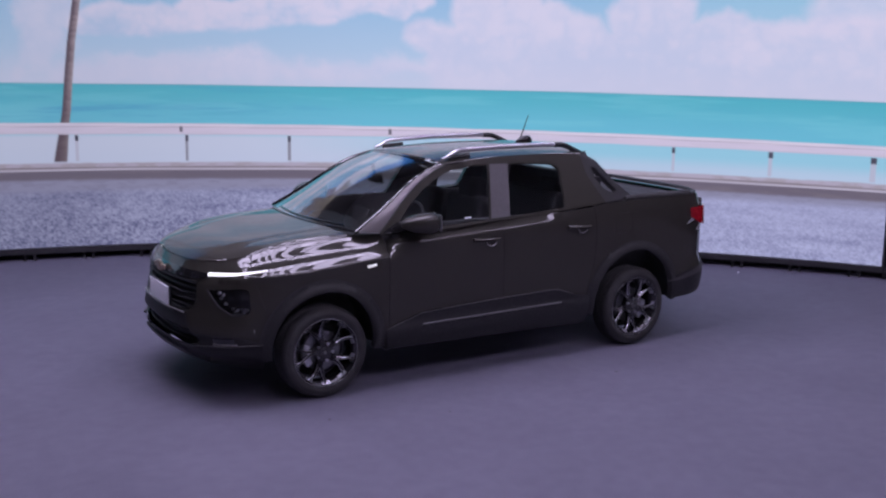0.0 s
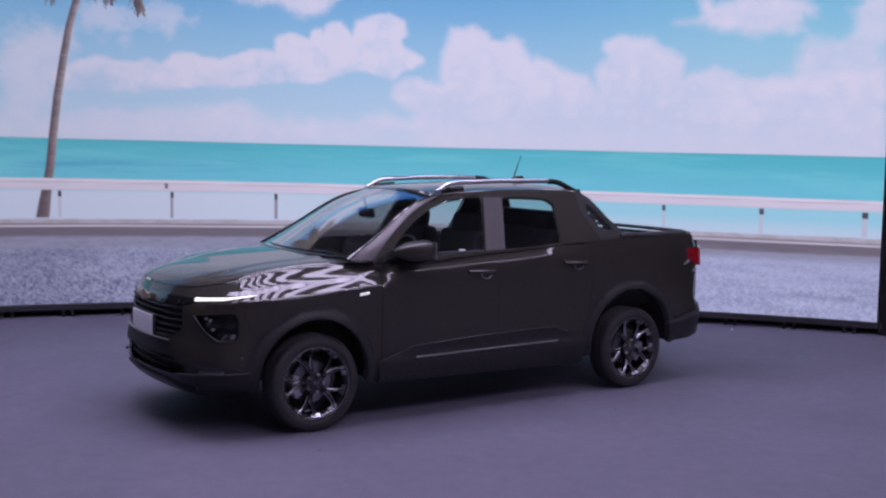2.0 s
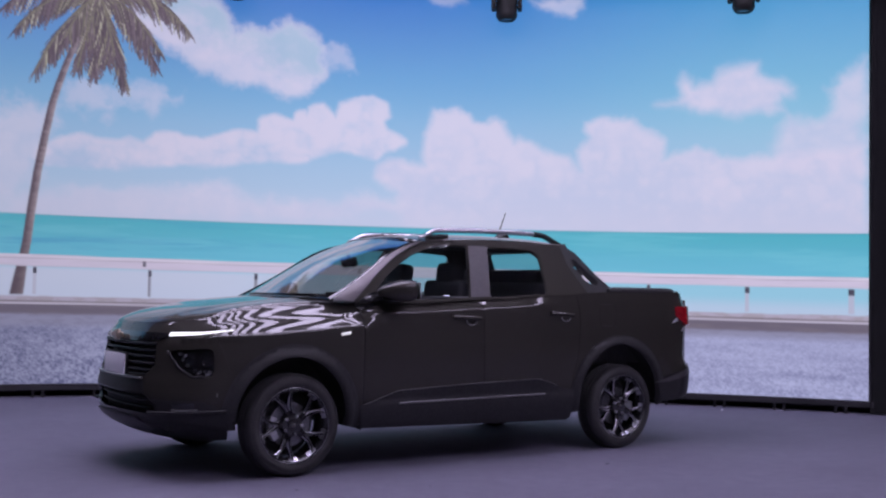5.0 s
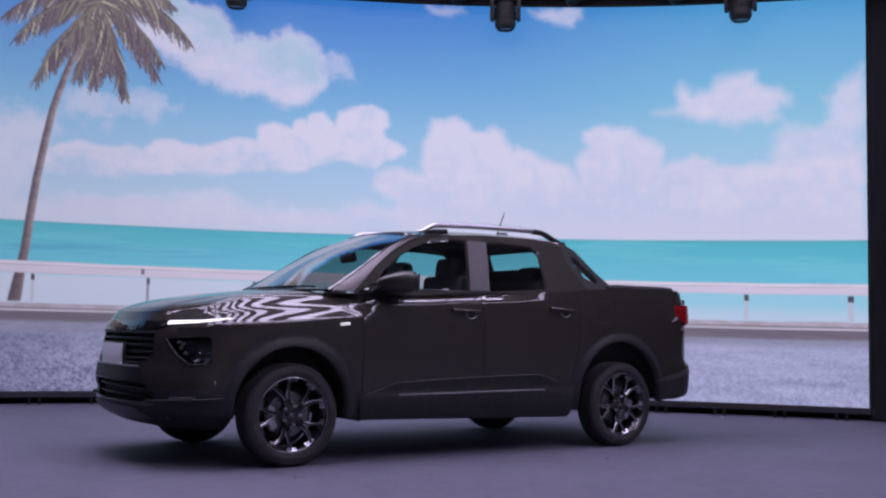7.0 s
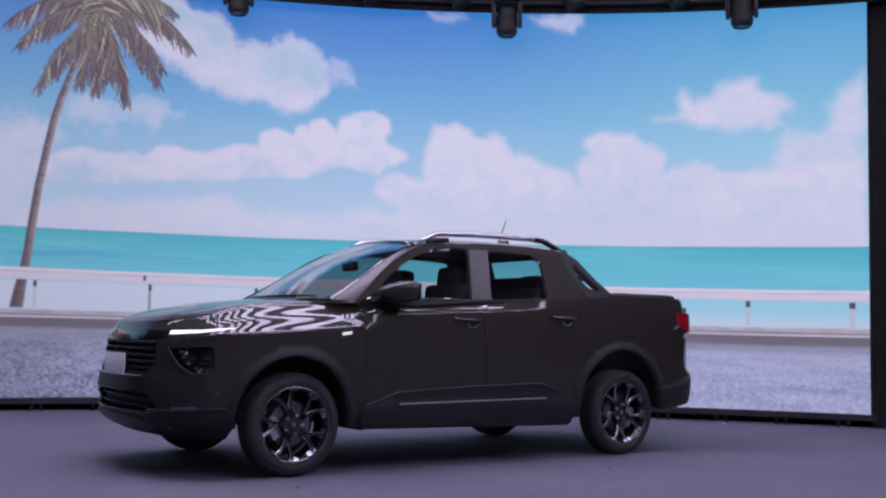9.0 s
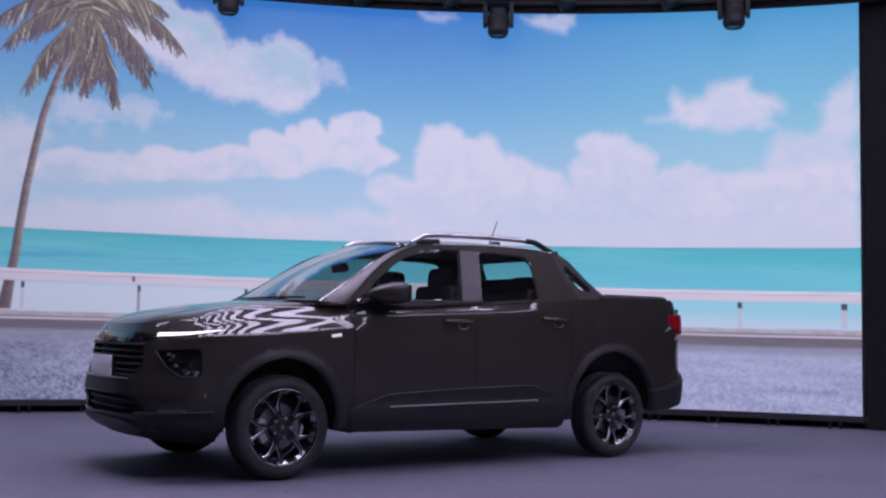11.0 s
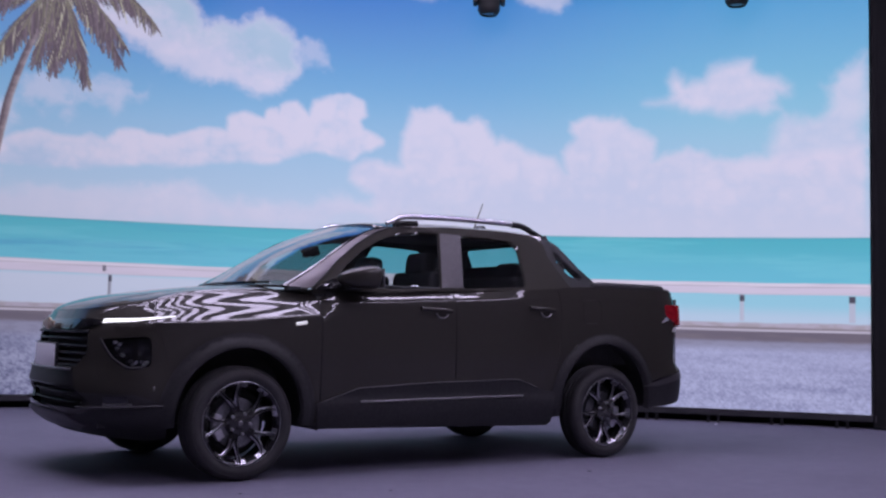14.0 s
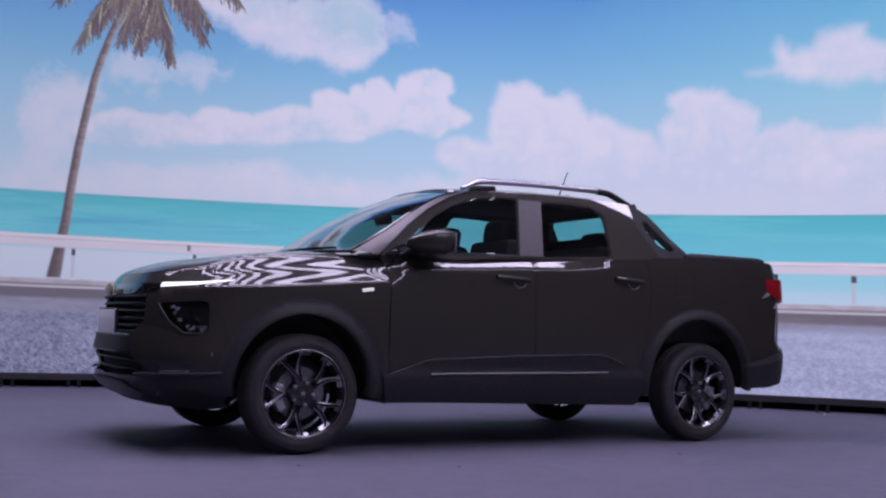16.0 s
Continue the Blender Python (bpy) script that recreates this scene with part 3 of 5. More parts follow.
HEADS = ((3.91, 4.29, 0.30), (1.28, 4.31, 0.30), (6.99, 4.43, 0.30), (9.8, 4.52, 0.30))
for s, z, r in HEADS:
    p = on_arc(s, z + 0.11, r)
    moving_head(pose(p.x, p.y, p.z, 0, 0, math.degrees(ARC_START + s / ARC_R) + 90), 0, "black moving head stage light hanging over the screen")
for s in (1.99, 3.15, 4.47, 5.5):
    p = on_arc(s, 4.50 + VAL_SLOPE * s + 0.07, 0.30)
    top = thing("spot_light", "small black round spotlight above the screen", "stage light", pose(p.x, p.y, p.z), "small spotlights over the screen")
    part("can", lathe([(0.0, -0.1), (0.085, -0.1), (0.1, -0.08), (0.1, 0.05), (0.108, 0.06), (0.1, 0.09), (0.085, 0.09), (0.08, 0.07), (0.0, 0.07)], 24, None, pose(0, 0, 0, -60, 0, 25)), BLACKMETAL, top)
    part("bracket", box((0.03, 0.05, 0.2), pose(0, 0, 0.16), 0.006), BLACKMETAL, top)


# light bars that hang over the car, seen mirrored in its bonnet and wings
def light_bar(at, length, width, label, glow=BARLIGHT):
    top = thing("light_bar", label, "light bar", at, "overhead light bars")
    part("housing", box((length + 0.06, width + 0.04, 0.06), pose(0, 0, 0.045), 0.01), BLACKMETAL, top)
    for x in (-0.4, 0.4):
        part("hanger", tube([(x * length, 0, 0.07), (x * length, 0, 9.0 - at.translation.z)], 0.006, 6), BLACKMETAL, top)
    part("diffuser", box((length, width, 0.02), pose(0, 0, 0.0), 0.004), glow, top, "glowing white diffuser")
    return top


BAR_Z, BAR_TURN, BAR_STEP, BAR_WIDE, BAR_LONG = 5.6, -50.0, 0.60, 0.21, 6.0
for i in range(7):
    light_bar(pose(0.22 + BAR_STEP * i, -0.58, BAR_Z, 0, 0, BAR_TURN), BAR_LONG, BAR_WIDE, "long white led light bar hanging over the stage")
# unseen bars added as fill for the floor and the truck's flank
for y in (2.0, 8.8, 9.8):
    light_bar(pose(-2.4, y, 8.2), 14.6, 0.50, "unseen fill light bar added over the front of the stage", FILL_LIGHT)


# bits of tape and fluff on the carpet
for x, y, w, d, c in ((-4.42, -0.77, 0.05, 0.015, PLATE), (1.575, 1.27, 0.016, 0.012, DARK), (0.81, 1.53, 0.014, 0.010, DARK), (-0.77, 1.385, 0.03, 0.02, BEAM)):
    tagged(part("carpet_scrap", box((w, d, 0.003), pose(x, y, 0.0015, 0, 0, 30), 0.001), c), "small white tape scrap on the carpet" if c is PLATE else "tiny dark scrap lying on the carpet", "scrap", "scraps on the carpet")


# ---------------------------------------------------------------- the pickup
class Smooth:
    """Smooth curve through a few stations."""

    def __init__(self, *pts):
        self.x = np.array([p[0] for p in pts], float)
        self.y = np.array([p[1] for p in pts], float)
        if self.x[0] > self.x[-1]:
            self.x, self.y = self.x[::-1], self.y[::-1]
        d = np.diff(self.y) / np.diff(self.x)
        m = np.zeros(len(self.x))
        m[0], m[-1] = d[0], d[-1]
        for i in range(1, len(d)):
            m[i] = 0 if d[i - 1] * d[i] <= 0 else 2 * d[i - 1] * d[i] / (d[i - 1] + d[i])
        self.m = m

    def __call__(self, v):
        v = min(max(v, self.x[0]), self.x[-1])
        i = min(max(int(np.searchsorted(self.x, v)) - 1, 0), len(self.x) - 2)
        h = self.x[i + 1] - self.x[i]
        t = (v - self.x[i]) / h
        return float((2 * t ** 3 - 3 * t ** 2 + 1) * self.y[i] + (t ** 3 - 2 * t ** 2 + t) * h * self.m[i]
                     + (-2 * t ** 3 + 3 * t ** 2) * self.y[i + 1] + (t ** 3 - t ** 2) * h * self.m[i + 1])


class Flowing:
    """Line through a few stations, rounded over a wide span so that reflections run evenly along it."""

    def __init__(self, *pts, span=.085):
        pts = sorted(pts)
        self.x = np.arange(pts[0][0] - .5, pts[-1][0] + .5, .004)
        x0, y0 = np.array([p[0] for p in pts]), np.array([p[1] for p in pts])
        y = np.interp(self.x, x0, y0)
        k = int(2.5 * span / .004)
        g = np.exp(-.5 * (np.arange(-k, k + 1) * .004 / span) ** 2)
        for _ in range(2):
            y = np.convolve(np.pad(y, k, mode="edge"), g / g.sum(), mode="valid")
        self.y = y

    def __call__(self, v):
        return float(np.interp(v, self.x, self.y))


def ease(a, b, v):
    t = min(max((v - a) / (b - a), 0.0), 1.0)
    return t * t * (3 - 2 * t)


# plan outline of the body at waist height, nose to tail, one side
OUTLINE = [(2.258, -0.15), (2.262, 0), (2.258, .15), (2.240, .32), (2.200, .47), (2.132, .60), (2.028, .712), (1.898, .790), (1.73, .836), (1.5, .856), (1.2, .861), (.6, .862), (0, .862),
           (-.8, .862), (-1.4, .865), (-1.8, .857), (-2.03, .842), (-2.145, .812), (-2.22, .745), (-2.275, .62), (-2.31, .42), (-2.33, .2), (-2.335, 0), (-2.33, -.2)]


def outline_table():
    p = np.array(OUTLINE)
    rows = []
    for i in range(1, len(p) - 2):
        for t in np.linspace(0, 1, 24, endpoint=False):
            a, b, c, d = p[i - 1], p[i], p[i + 1], p[i + 2]
            rows.append(0.5 * (2 * b + (c - a) * t + (2 * a - 5 * b + 4 * c - d) * t * t + (3 * b - a - 3 * c + d) * t ** 3))
    rows.append(p[-2])
    q = np.array(rows)
    for _ in range(90):
        q[1:-1] = 0.25 * q[:-2] + 0.5 * q[1:-1] + 0.25 * q[2:]
    s = np.concatenate([[0], np.cumsum(np.hypot(*np.diff(q, axis=0).T))])
    tan = np.gradient(q, s, axis=0)
    tan /= np.hypot(tan[:, 0], tan[:, 1])[:, None]
    return s, q, np.stack([-tan[:, 1], tan[:, 0]], 1) * -1


OS, OQ, ON = outline_table()
ON = ON if ON[len(ON) // 2][1] > 0 else -ON
S_END = float(OS[-1])


def sx(x):
    return float(np.interp(-x, -OQ[:, 0], OS))


def sy(y):
    k = len(OS) // 3
    return float(np.interp(y, OQ[:k, 1], OS[:k]))


def sr(y):
    k = 2 * len(OS) // 3
    return float(np.interp(-y, -OQ[k:, 1], OS[k:]))


def base_at(s):
    s = min(max(s, 0), S_END)
    return [float(np.interp(s, OS, c)) for c in (OQ[:, 0], OQ[:, 1], ON[:, 0], ON[:, 1])]


OFF_FRONT = Smooth((.20, -.20), (.26, -.11), (.31, -.03), (.36, .012), (.42, .03), (.50, .034), (.58, .024), (.66, .006), (.74, -.004), (.82, -.02), (.88, -.05), (.95, -.12))
OFF_SIDE = Smooth((.20, -.10), (.25, -.06), (.30, -.035), (.38, -.012), (.48, -.004), (.60, .002), (.75, .006), (.90, .004), (1.0, .002), (1.10, -.004), (1.2, -.012), (1.4, -.03))
OFF_REAR = Smooth((.20, -.10), (.32, -.03), (.40, .015), (.55, .03), (.62, .015), (.70, -.01), (.9, -.004), (1.08, -.012), (1.16, -.03), (1.25, -.05))
RISE = Smooth((-.2, -.16), (-.05, -.05), (0, 0), (.04, .048), (.10, .084), (.2, .116), (.4, .158), (.7, .205), (1.0, .24), (1.4, .28))
NOSE_Z = .902
_fk = len(OS) // 2
_fy = OQ[:_fk, 1] - 0.05 * ON[:_fk, 1]
_fx = OQ[:_fk, 0] - 0.05 * ON[:_fk, 0]


HOOD_MID = Flowing((.9, 1.155), (1.26, 1.124), (1.5, 1.098), (1.7, 1.070), (1.9, 1.034), (2.1, .985))
HOOD_EDGE = Flowing((.9, 1.118), (1.1, 1.113), (1.3, 1.105), (1.5, 1.091), (1.62, 1.078), (1.75, 1.058), (1.9, 1.021), (2.1, .945))


def hood_z(x, y):
    y = abs(y)
    d = float(np.interp(y, _fy, _fx)) - x
    z = NOSE_Z + RISE(d) - 0.030 * (y / 0.66) ** 4 * ease(0, .4, d)
    dome = 1 - ease(.36, .44, y - 0.10 * ease(2.1, 1.2, x))
    z += 0.013 * dome * ease(.05, .5, d)
    w = ease(2.02, 1.72, x)
    if w > 0:
        c = HOOD_MID(x)
        flat = c + (HOOD_EDGE(x) - c) * (y / .62) ** 2 + .006 * dome - .5 * max(y - .53, 0) ** 2
        z = z * (1 - w) + flat * w
    return z


INSET = Flowing((.6, .145), (.9, .158), (1.08, .178), (1.25, .196), (1.4, .205), (1.62, .200), (1.74, .190), (1.86, .170), (2.0, .135), (2.12, .090), (2.4, .075))
DROP = Flowing((.6, .133), (.9, .145), (1.08, .163), (1.25, .180), (1.4, .189), (1.62, .184), (1.74, .175), (1.86, .157), (2.0, .128), (2.10, .100), (2.4, .09))


def inset(s):
    return INSET(base_at(s)[0])


ZTOP_S = np.linspace(0, sx(0.55), 900)
ZTOP_V = []
for _s in ZTOP_S:
    _b = base_at(_s)
    ZTOP_V.append(hood_z(_b[0] - _b[2] * inset(_s), _b[1] - _b[3] * inset(_s)))


def z_top(s):
    return float(np.interp(s, ZTOP_S, ZTOP_V))


BELT = Smooth((1.0, 1.100), (.76, 1.100), (0, 1.134), (-.45, 1.154), (-.72, 1.172), (-1.0, 1.190), (-1.4, 1.205), (-2.4, 1.208))


SHOULDER = Smooth((-1, 0), (0, 0), (.18, .012), (.34, .065), (.46, .145), (.62, .265), (.80, .395), (1.0, .545), (1.3, .85), (2.0, 1.6))
_fa = np.linspace(-.2, 1.4, 3000)
_lean = Smooth((-.3, .02), (-.05, .03), (.0, .60), (.08, 1.18), (.40, .99), (.64, 1.17), (.86, 1.04), (1.0, 1.4), (1.5, 2.2))
_fs = np.array([_lean(v) for v in _fa])
_fv = np.concatenate([[0], np.cumsum(.5 * (_fs[1:] + _fs[:-1]) * np.diff(_fa))])
_fv = (_fv - np.interp(0, _fa, _fv)) / (np.interp(1, _fa, _fv) - np.interp(0, _fa, _fv))


def FLANK(a):
    return float(np.interp(a, _fa, _fv))



def wrap(s, z, out=0.0):
    """The body's skin: s along the plan outline from the middle of the nose, z high, out metres proud of it."""
    bx, by, nx, ny = base_at(s)
    wf, wr = ease(1.62, 2.08, bx), ease(-1.9, -2.22, bx)
    plain = (1 - wf - wr) * OFF_SIDE(z) + wf * OFF_FRONT(z) + wr * OFF_REAR(z)
    if bx < 1.02:
        t = (z - BELT(bx) + .088) / .076
        if t > 0:
            plain -= .076 * SHOULDER(t) * (1 - .92 * ease(-.22, -.85, bx))
    wh = ease(.68, 1.04, bx)
    if wh > 0:
        zt = z_top(s)
        h = DROP(bx)
        zs = zt - h
        zl = min(z, zs)
        low = (1 - wf) * min(OFF_SIDE(zl), .01) + wf * OFF_FRONT(min(zl, .84))
        a = max((z - zs) / h, 0)
        full = -inset(s)
        round_off = low + (full - low) * FLANK(a)
        if z > zs or wf < 1:
            plain = plain * (1 - wh) + round_off * wh
    k = plain + out
    return Vector((bx + nx * k, by + ny * k, z))


def skin(x, z, out=0.0):
    return wrap(sx(x), z, out)


def house(x, z, out=0.0):
    """Side of the cabin above the belt."""
    y = .826 - .58 * (z - 1.135) - .08 * (z - 1.135) ** 2
    if x > .3:
        y -= .05 * ((x - .3) / .6) ** 2
    if x < -.6:
        y -= .03 * ((-.6 - x) / .6) ** 2
    return Vector((x + 0.0, y + out * .86, z + out * .5))


def dense(poly, step, closed=True):
    out = []
    pts = list(poly) + ([poly[0]] if closed else [])
    for a, b in zip(pts, pts[1:]):
        n = max(1, int(math.ceil(math.hypot(b[0] - a[0], b[1] - a[1]) / step)))
        out += [(a[0] + (b[0] - a[0]) * k / n, a[1] + (b[1] - a[1]) * k / n) for k in range(n)]
    return out


def inside(p, poly):
    c = False
    for (x0, y0), (x1, y1) in zip(poly, poly[1:] + poly[:1]):
        if (y0 > p[1]) != (y1 > p[1]) and p[0] < (x1 - x0) * (p[1] - y0) / (y1 - y0) + x0:
            c = not c
    return c


def soften(poly, r, n=4):
    """Round the corners of an outline by about r."""
    out = []
    for i, b in enumerate(poly):
        a, c = poly[i - 1], poly[(i + 1) % len(poly)]
        la, lc = math.dist(a, b), math.dist(b, c)
        ra, rc = min(r, la * .45), min(r, lc * .45)
        p = (b[0] + (a[0] - b[0]) * ra / la, b[1] + (a[1] - b[1]) * ra / la)
        q = (b[0] + (c[0] - b[0]) * rc / lc, b[1] + (c[1] - b[1]) * rc / lc)
        for k in range(n + 1):
            t = k / n
            out.append(((1 - t) ** 2 * p[0] + 2 * t * (1 - t) * b[0] + t * t * q[0], (1 - t) ** 2 * p[1] + 2 * t * (1 - t) * b[1] + t * t * q[1]))
    return out


def circle(cx, cz, r, n=56, squash=1.0):
    return [(cx + r * math.cos(2 * math.pi * k / n), cz + squash * r * math.sin(2 * math.pi * k / n)) for k in range(n)]


def panel(name, outline, surf, material, parent, label="", holes=(), grid=0.05, depth=0.014, side=1, clear=False, extra=()):
    """A sheet-metal or glass panel: an outline laid on a curved surface, with turned-in edges. side -1 mirrors it; extra adds points where it bends sharply."""
    ol = dense(outline, grid)
    hs = [dense(h, grid) for h in holes]
    pts, edges = [], []
    for loop in [ol] + hs:
        n0 = len(pts)
        pts += loop
        edges += [(n0 + i, n0 + (i + 1) % len(loop)) for i in range(len(loop))]
    us, vs = [p[0] for p in ol], [p[1] for p in ol]
    u = min(us) + grid * 0.5
    row = 0
    while u < max(us):
        v = min(vs) + grid * (0.5 if row % 2 else 0.25)
        while v < max(vs):
            if inside((u, v), ol) and not any(inside((u, v), h) for h in hs):
                pts.append((u, v))
            v += grid
        u += grid
        row += 1
    pts += [p for p in extra if inside(p, ol) and not any(inside(p, h) for h in hs)]
    vv, _, ff, _, _, _ = mu_geometry.delaunay_2d_cdt([Vector(p) for p in pts], edges, [], 0, 1e-5)
    tris = []
    for f in ff:
        c = (sum(vv[i][0] for i in f) / 3, sum(vv[i][1] for i in f) / 3)
        if inside(c, ol) and not any(inside(c, h) for h in hs):
            tris.append(list(f))
    flip = Vector((1, side, 1))
    e = 1e-3

    def point(u, v):
        return surf(u, v)

    co, no = [], []
    for p in vv:
        c = point(p[0], p[1])
        n = (point(p[0] + 12 * e, p[1]) - point(p[0] - 12 * e, p[1])).cross(point(p[0], p[1] + 3 * e) - point(p[0], p[1] - 3 * e))
        co.append(c)
        no.append(n.normalized() if n.length > 1e-12 else Vector((0, 0, 1)))
    mid = sum(co, Vector()) / len(co)
    mn = sum(no, Vector())
    if mn.dot(mid - Vector((mid.x * 0.55, 0, 0.62))) < 0:
        no = [-n for n in no]
    used = sorted({i for t in tris for i in t})
    remap = {i: k for k, i in enumerate(used)}
    verts = [co[i] * flip for i in used]
    norms = [(no[i] * flip).normalized() for i in used]
    faces = []
    for t in tris:
        a, b, c = (remap[i] for i in t)
        if (verts[b] - verts[a]).cross(verts[c] - verts[a]).dot(norms[a] + norms[b] + norms[c]) < 0:
            b, c = c, b
        faces.append((a, b, c))
    if depth:
        count = {}
        for f in faces:
            for a, b in ((f[0], f[1]), (f[1], f[2]), (f[2], f[0])):
                count[(a, b)] = 1
        rim = [(a, b) for a, b in count if (b, a) not in count]
        inner = {}
        for a, b in rim:
            for i in (a, b):
                if i not in inner:
                    inner[i] = len(verts)
                    verts.append(verts[i] - norms[i] * depth)
                    norms.append(norms[i])
        faces += [(b, a, inner[a], inner[b]) for a, b in rim]
    me = bpy.data.meshes.new(name)
    me.from_pydata(verts, [], faces)
    for p in me.polygons:
        p.use_smooth = True
    me.normals_split_custom_set_from_vertices(norms)
    me.materials.append(material)
    ob = new(name, me)
    ob.parent = parent
    if label:
        ob["label"] = label
    if clear:
        ob.visible_shadow = False
    return ob


def both(name, outline, surf, material, parent, label="", **kw):
    return [panel(name, outline, surf, material, parent, label, side=k, **kw) for k in (1, -1)]


RAIL = surface("satin_silver_rail", (0.55, 0.545, 0.56), (0.64, 0.635, 0.65), 60, 0.30, 1.0)
truck = thing("pickup_truck", "dark bronze-grey metallic double-cab pickup truck parked on the stage", "pickup truck")
HUB_F, HUB_R, HUB_Z = 1.40, -1.40, .323
ARCH, ARCH_R = .415, .457


def under(x, z):
    return skin(x, z)


top_line = [(x, z_top(sx(x)) - .003) for x in np.linspace(.98, 1.900, 25)]
arch_f, arch_r = circle(HUB_F, HUB_Z + .045, ARCH), circle(HUB_R + .02, HUB_Z + .055, ARCH_R)
# wings
both("front_wing", [(.905, .31), (.905, 1.062)] + [(.94, min(1.085, z_top(sx(.94))))] + top_line + [(1.905, .872), (1.86, .80), (1.80, .62), (1.80, .28)], under, PAINT, truck, holes=[arch_f], grid=.02, extra=[(x, z_top(sx(x)) - DROP(x) * (1.06 - .034 * k)) for x in np.arange(.93, 1.86, .02) for k in range(31)])
for k in (1, -1):
    part("bonnet_gap", tube([skin(x, z_top(sx(x)) - DROP(x) * (.06 + .52 * ease(1.10, 1.80, x)), -.0015) * Vector((1, k, 1)) for x in np.linspace(1.10, 1.84, 30)], .0028, 6), DARK, truck)
# doors
def belt_points(x0, x1):
    return [(x, BELT(x) - .092 + .0054 * k) for x in np.arange(x1, x0, .03) for k in range(15)]


door_top = [(x, BELT(x) - .012) for x in np.linspace(.895, -.058, 14)]
fd = both("front_door", [(.895, .27)] + [(.895, 1.045)] + door_top[1:] + [(-.068, 1.0), (-.078, .27)], under, PAINT, truck, grid=.05, extra=belt_points(.87, -.05))
door_top = [(x, BELT(x) - .012) for x in np.linspace(-.068, -.932, 14)]
rd = both("rear_door", [(-.086, .27), (-.076, 1.0)] + door_top + [(-.955, 1.09), (-.966, .96), (-.949, .74), (-.905, .57), (-.88, .45), (-.88, .27)], under, PAINT, truck, holes=[circle(HUB_R + .02, HUB_Z + .055, ARCH_R + .018)], grid=.05, extra=belt_points(-.09, -.92))
# load bed sides, round to the tail
s_seam = [(sx(x), z) for x, z in ((-.940, BELT(-.940) - .012), (-.963, 1.09), (-.974, .96), (-.957, .74), (-.913, .57), (-.888, .45), (-.888, .30))]
arch_rs = [(sx(x), z) for x, z in arch_r]
s_end = sr(.70)
both("bed_side", s_seam[::-1] + [(sx(x), BELT(x)) for x in np.linspace(-1.0, -2.1, 16)] + [(sr(.76), 1.205), (s_end, 1.19), (s_end, .60), (sx(-2.08), .585), (sx(-1.72), .505), (sx(-1.72), .30)],
     wrap, PAINT, truck, holes=[arch_rs, [(sx(x), z) for x, z in soften([(-1.165, 1.112), (-1.340, 1.112), (-1.340, .942), (-1.165, .942)], .05)]], grid=.04)
both("fuel_flap", [(sx(x), z) for x, z in soften([(-1.170, 1.107), (-1.335, 1.107), (-1.335, .947), (-1.170, .947)], .05)], wrap, PAINT, truck, grid=.05)

# bonnet
hood_edge = []
for s in np.linspace(sx(1.115), 0, 40):
    b = base_at(s)
    k = inset(s) + .004
    hood_edge.append((b[0] - b[2] * k, b[1] - b[3] * k))
cowl = [(1.128 + .125 * (1 - (y / .70) ** 2), y) for y in np.linspace(-.695, .695, 17)]
hood_poly = hood_edge + [(x, -y) for x, y in hood_edge[::-1][1:]] + cowl
panel("bonnet", hood_poly, lambda x, y: Vector((x, y, hood_z(x, y))), PAINT, truck, grid=.045)
panel("cowl", [(x + .012, y) for x, y in cowl][::-1] + [(1.01 + .135 * (1 - (y / .70) ** 2), y) for y in np.linspace(-.74, .74, 17)],
      lambda x, y: Vector((x, y, 1.094 + .02 * (1 - (y / .7) ** 2))), PLASTIC, truck, "black plastic windscreen cowl", grid=.06)


# nose
def front(y, z, out=0.0):
    p = wrap(sy(abs(y)), z, out)
    return Vector((p.x, p.y if y >= 0 else -p.y, p.z))


lamp_poly = [(sx(2.140), .786), (sx(1.940), .806), (sx(1.912), .785), (sx(1.908), .650), (sx(1.930), .630), (sx(2.020), .630), (sx(2.085), .685)]
lamp_poly = soften(lamp_poly, .03)
drl_poly = [(sy(.575), .876), (sy(.578), .897), (sx(1.98), .904), (sx(1.87), .914), (sx(1.79), .921), (sx(1.79), .918), (sx(1.90), .903), (sx(2.0), .888)]
gr = [(0, .842), (sy(.40), .842), (sy(.50), .80), (sy(.51), .70), (sy(.44), .628), (0, .618)]
fog_poly = soften([(sy(.635), .472), (sx(2.0), .476), (sx(2.0), .434), (sy(.650), .428)], .012)
bezel = [(sy(.50), .490), (sx(1.97), .487), (sx(1.897), .456), (sx(1.815), .424), (sx(1.815), .402), (sx(1.93), .396), (sy(.60), .388), (sy(.55), .392), (sy(.565), .45)]
intake = [(0, .520), (sy(.46), .515), (sy(.56), .445), (sy(.50), .395), (0, .395)]
seam_top = [(s, z_top(s) - .004) for s in np.linspace(sx(1.91), 0, 24)]
both("front_bumper", [(0, .352), (sy(.40), .352), (sy(.60), .40), (sx(1.93), .405), (sx(1.803), .44), (sx(1.803), .62), (sx(1.863), .80), (sx(1.908), .872)] + seam_top, wrap, PAINT, truck,
     holes=[gr, lamp_poly, intake], grid=.03)
both("bumper_valance", [(0, .245), (sy(.3), .245), (sx(1.95), .225), (sx(1.815), .240), (sx(1.82), .345), (sx(1.83), .434), (sx(1.93), .400), (sy(.60), .396), (sy(.40), .348), (0, .348)], lambda s, z: wrap(s, z, .004), PLASTIC, truck,
     "black plastic lower bumper", holes=[circle(sx(HUB_F), HUB_Z + .045, ARCH)], grid=.03)
both("skid_plate", [(0, .275), (sy(.30), .275), (sy(.36), .262), (sy(.50), .30), (sy(.38), .362), (0, .372)], lambda s, z: wrap(s, z, .018), GREYPLASTIC, truck, "dark grey skid plate", grid=.04, depth=.03)
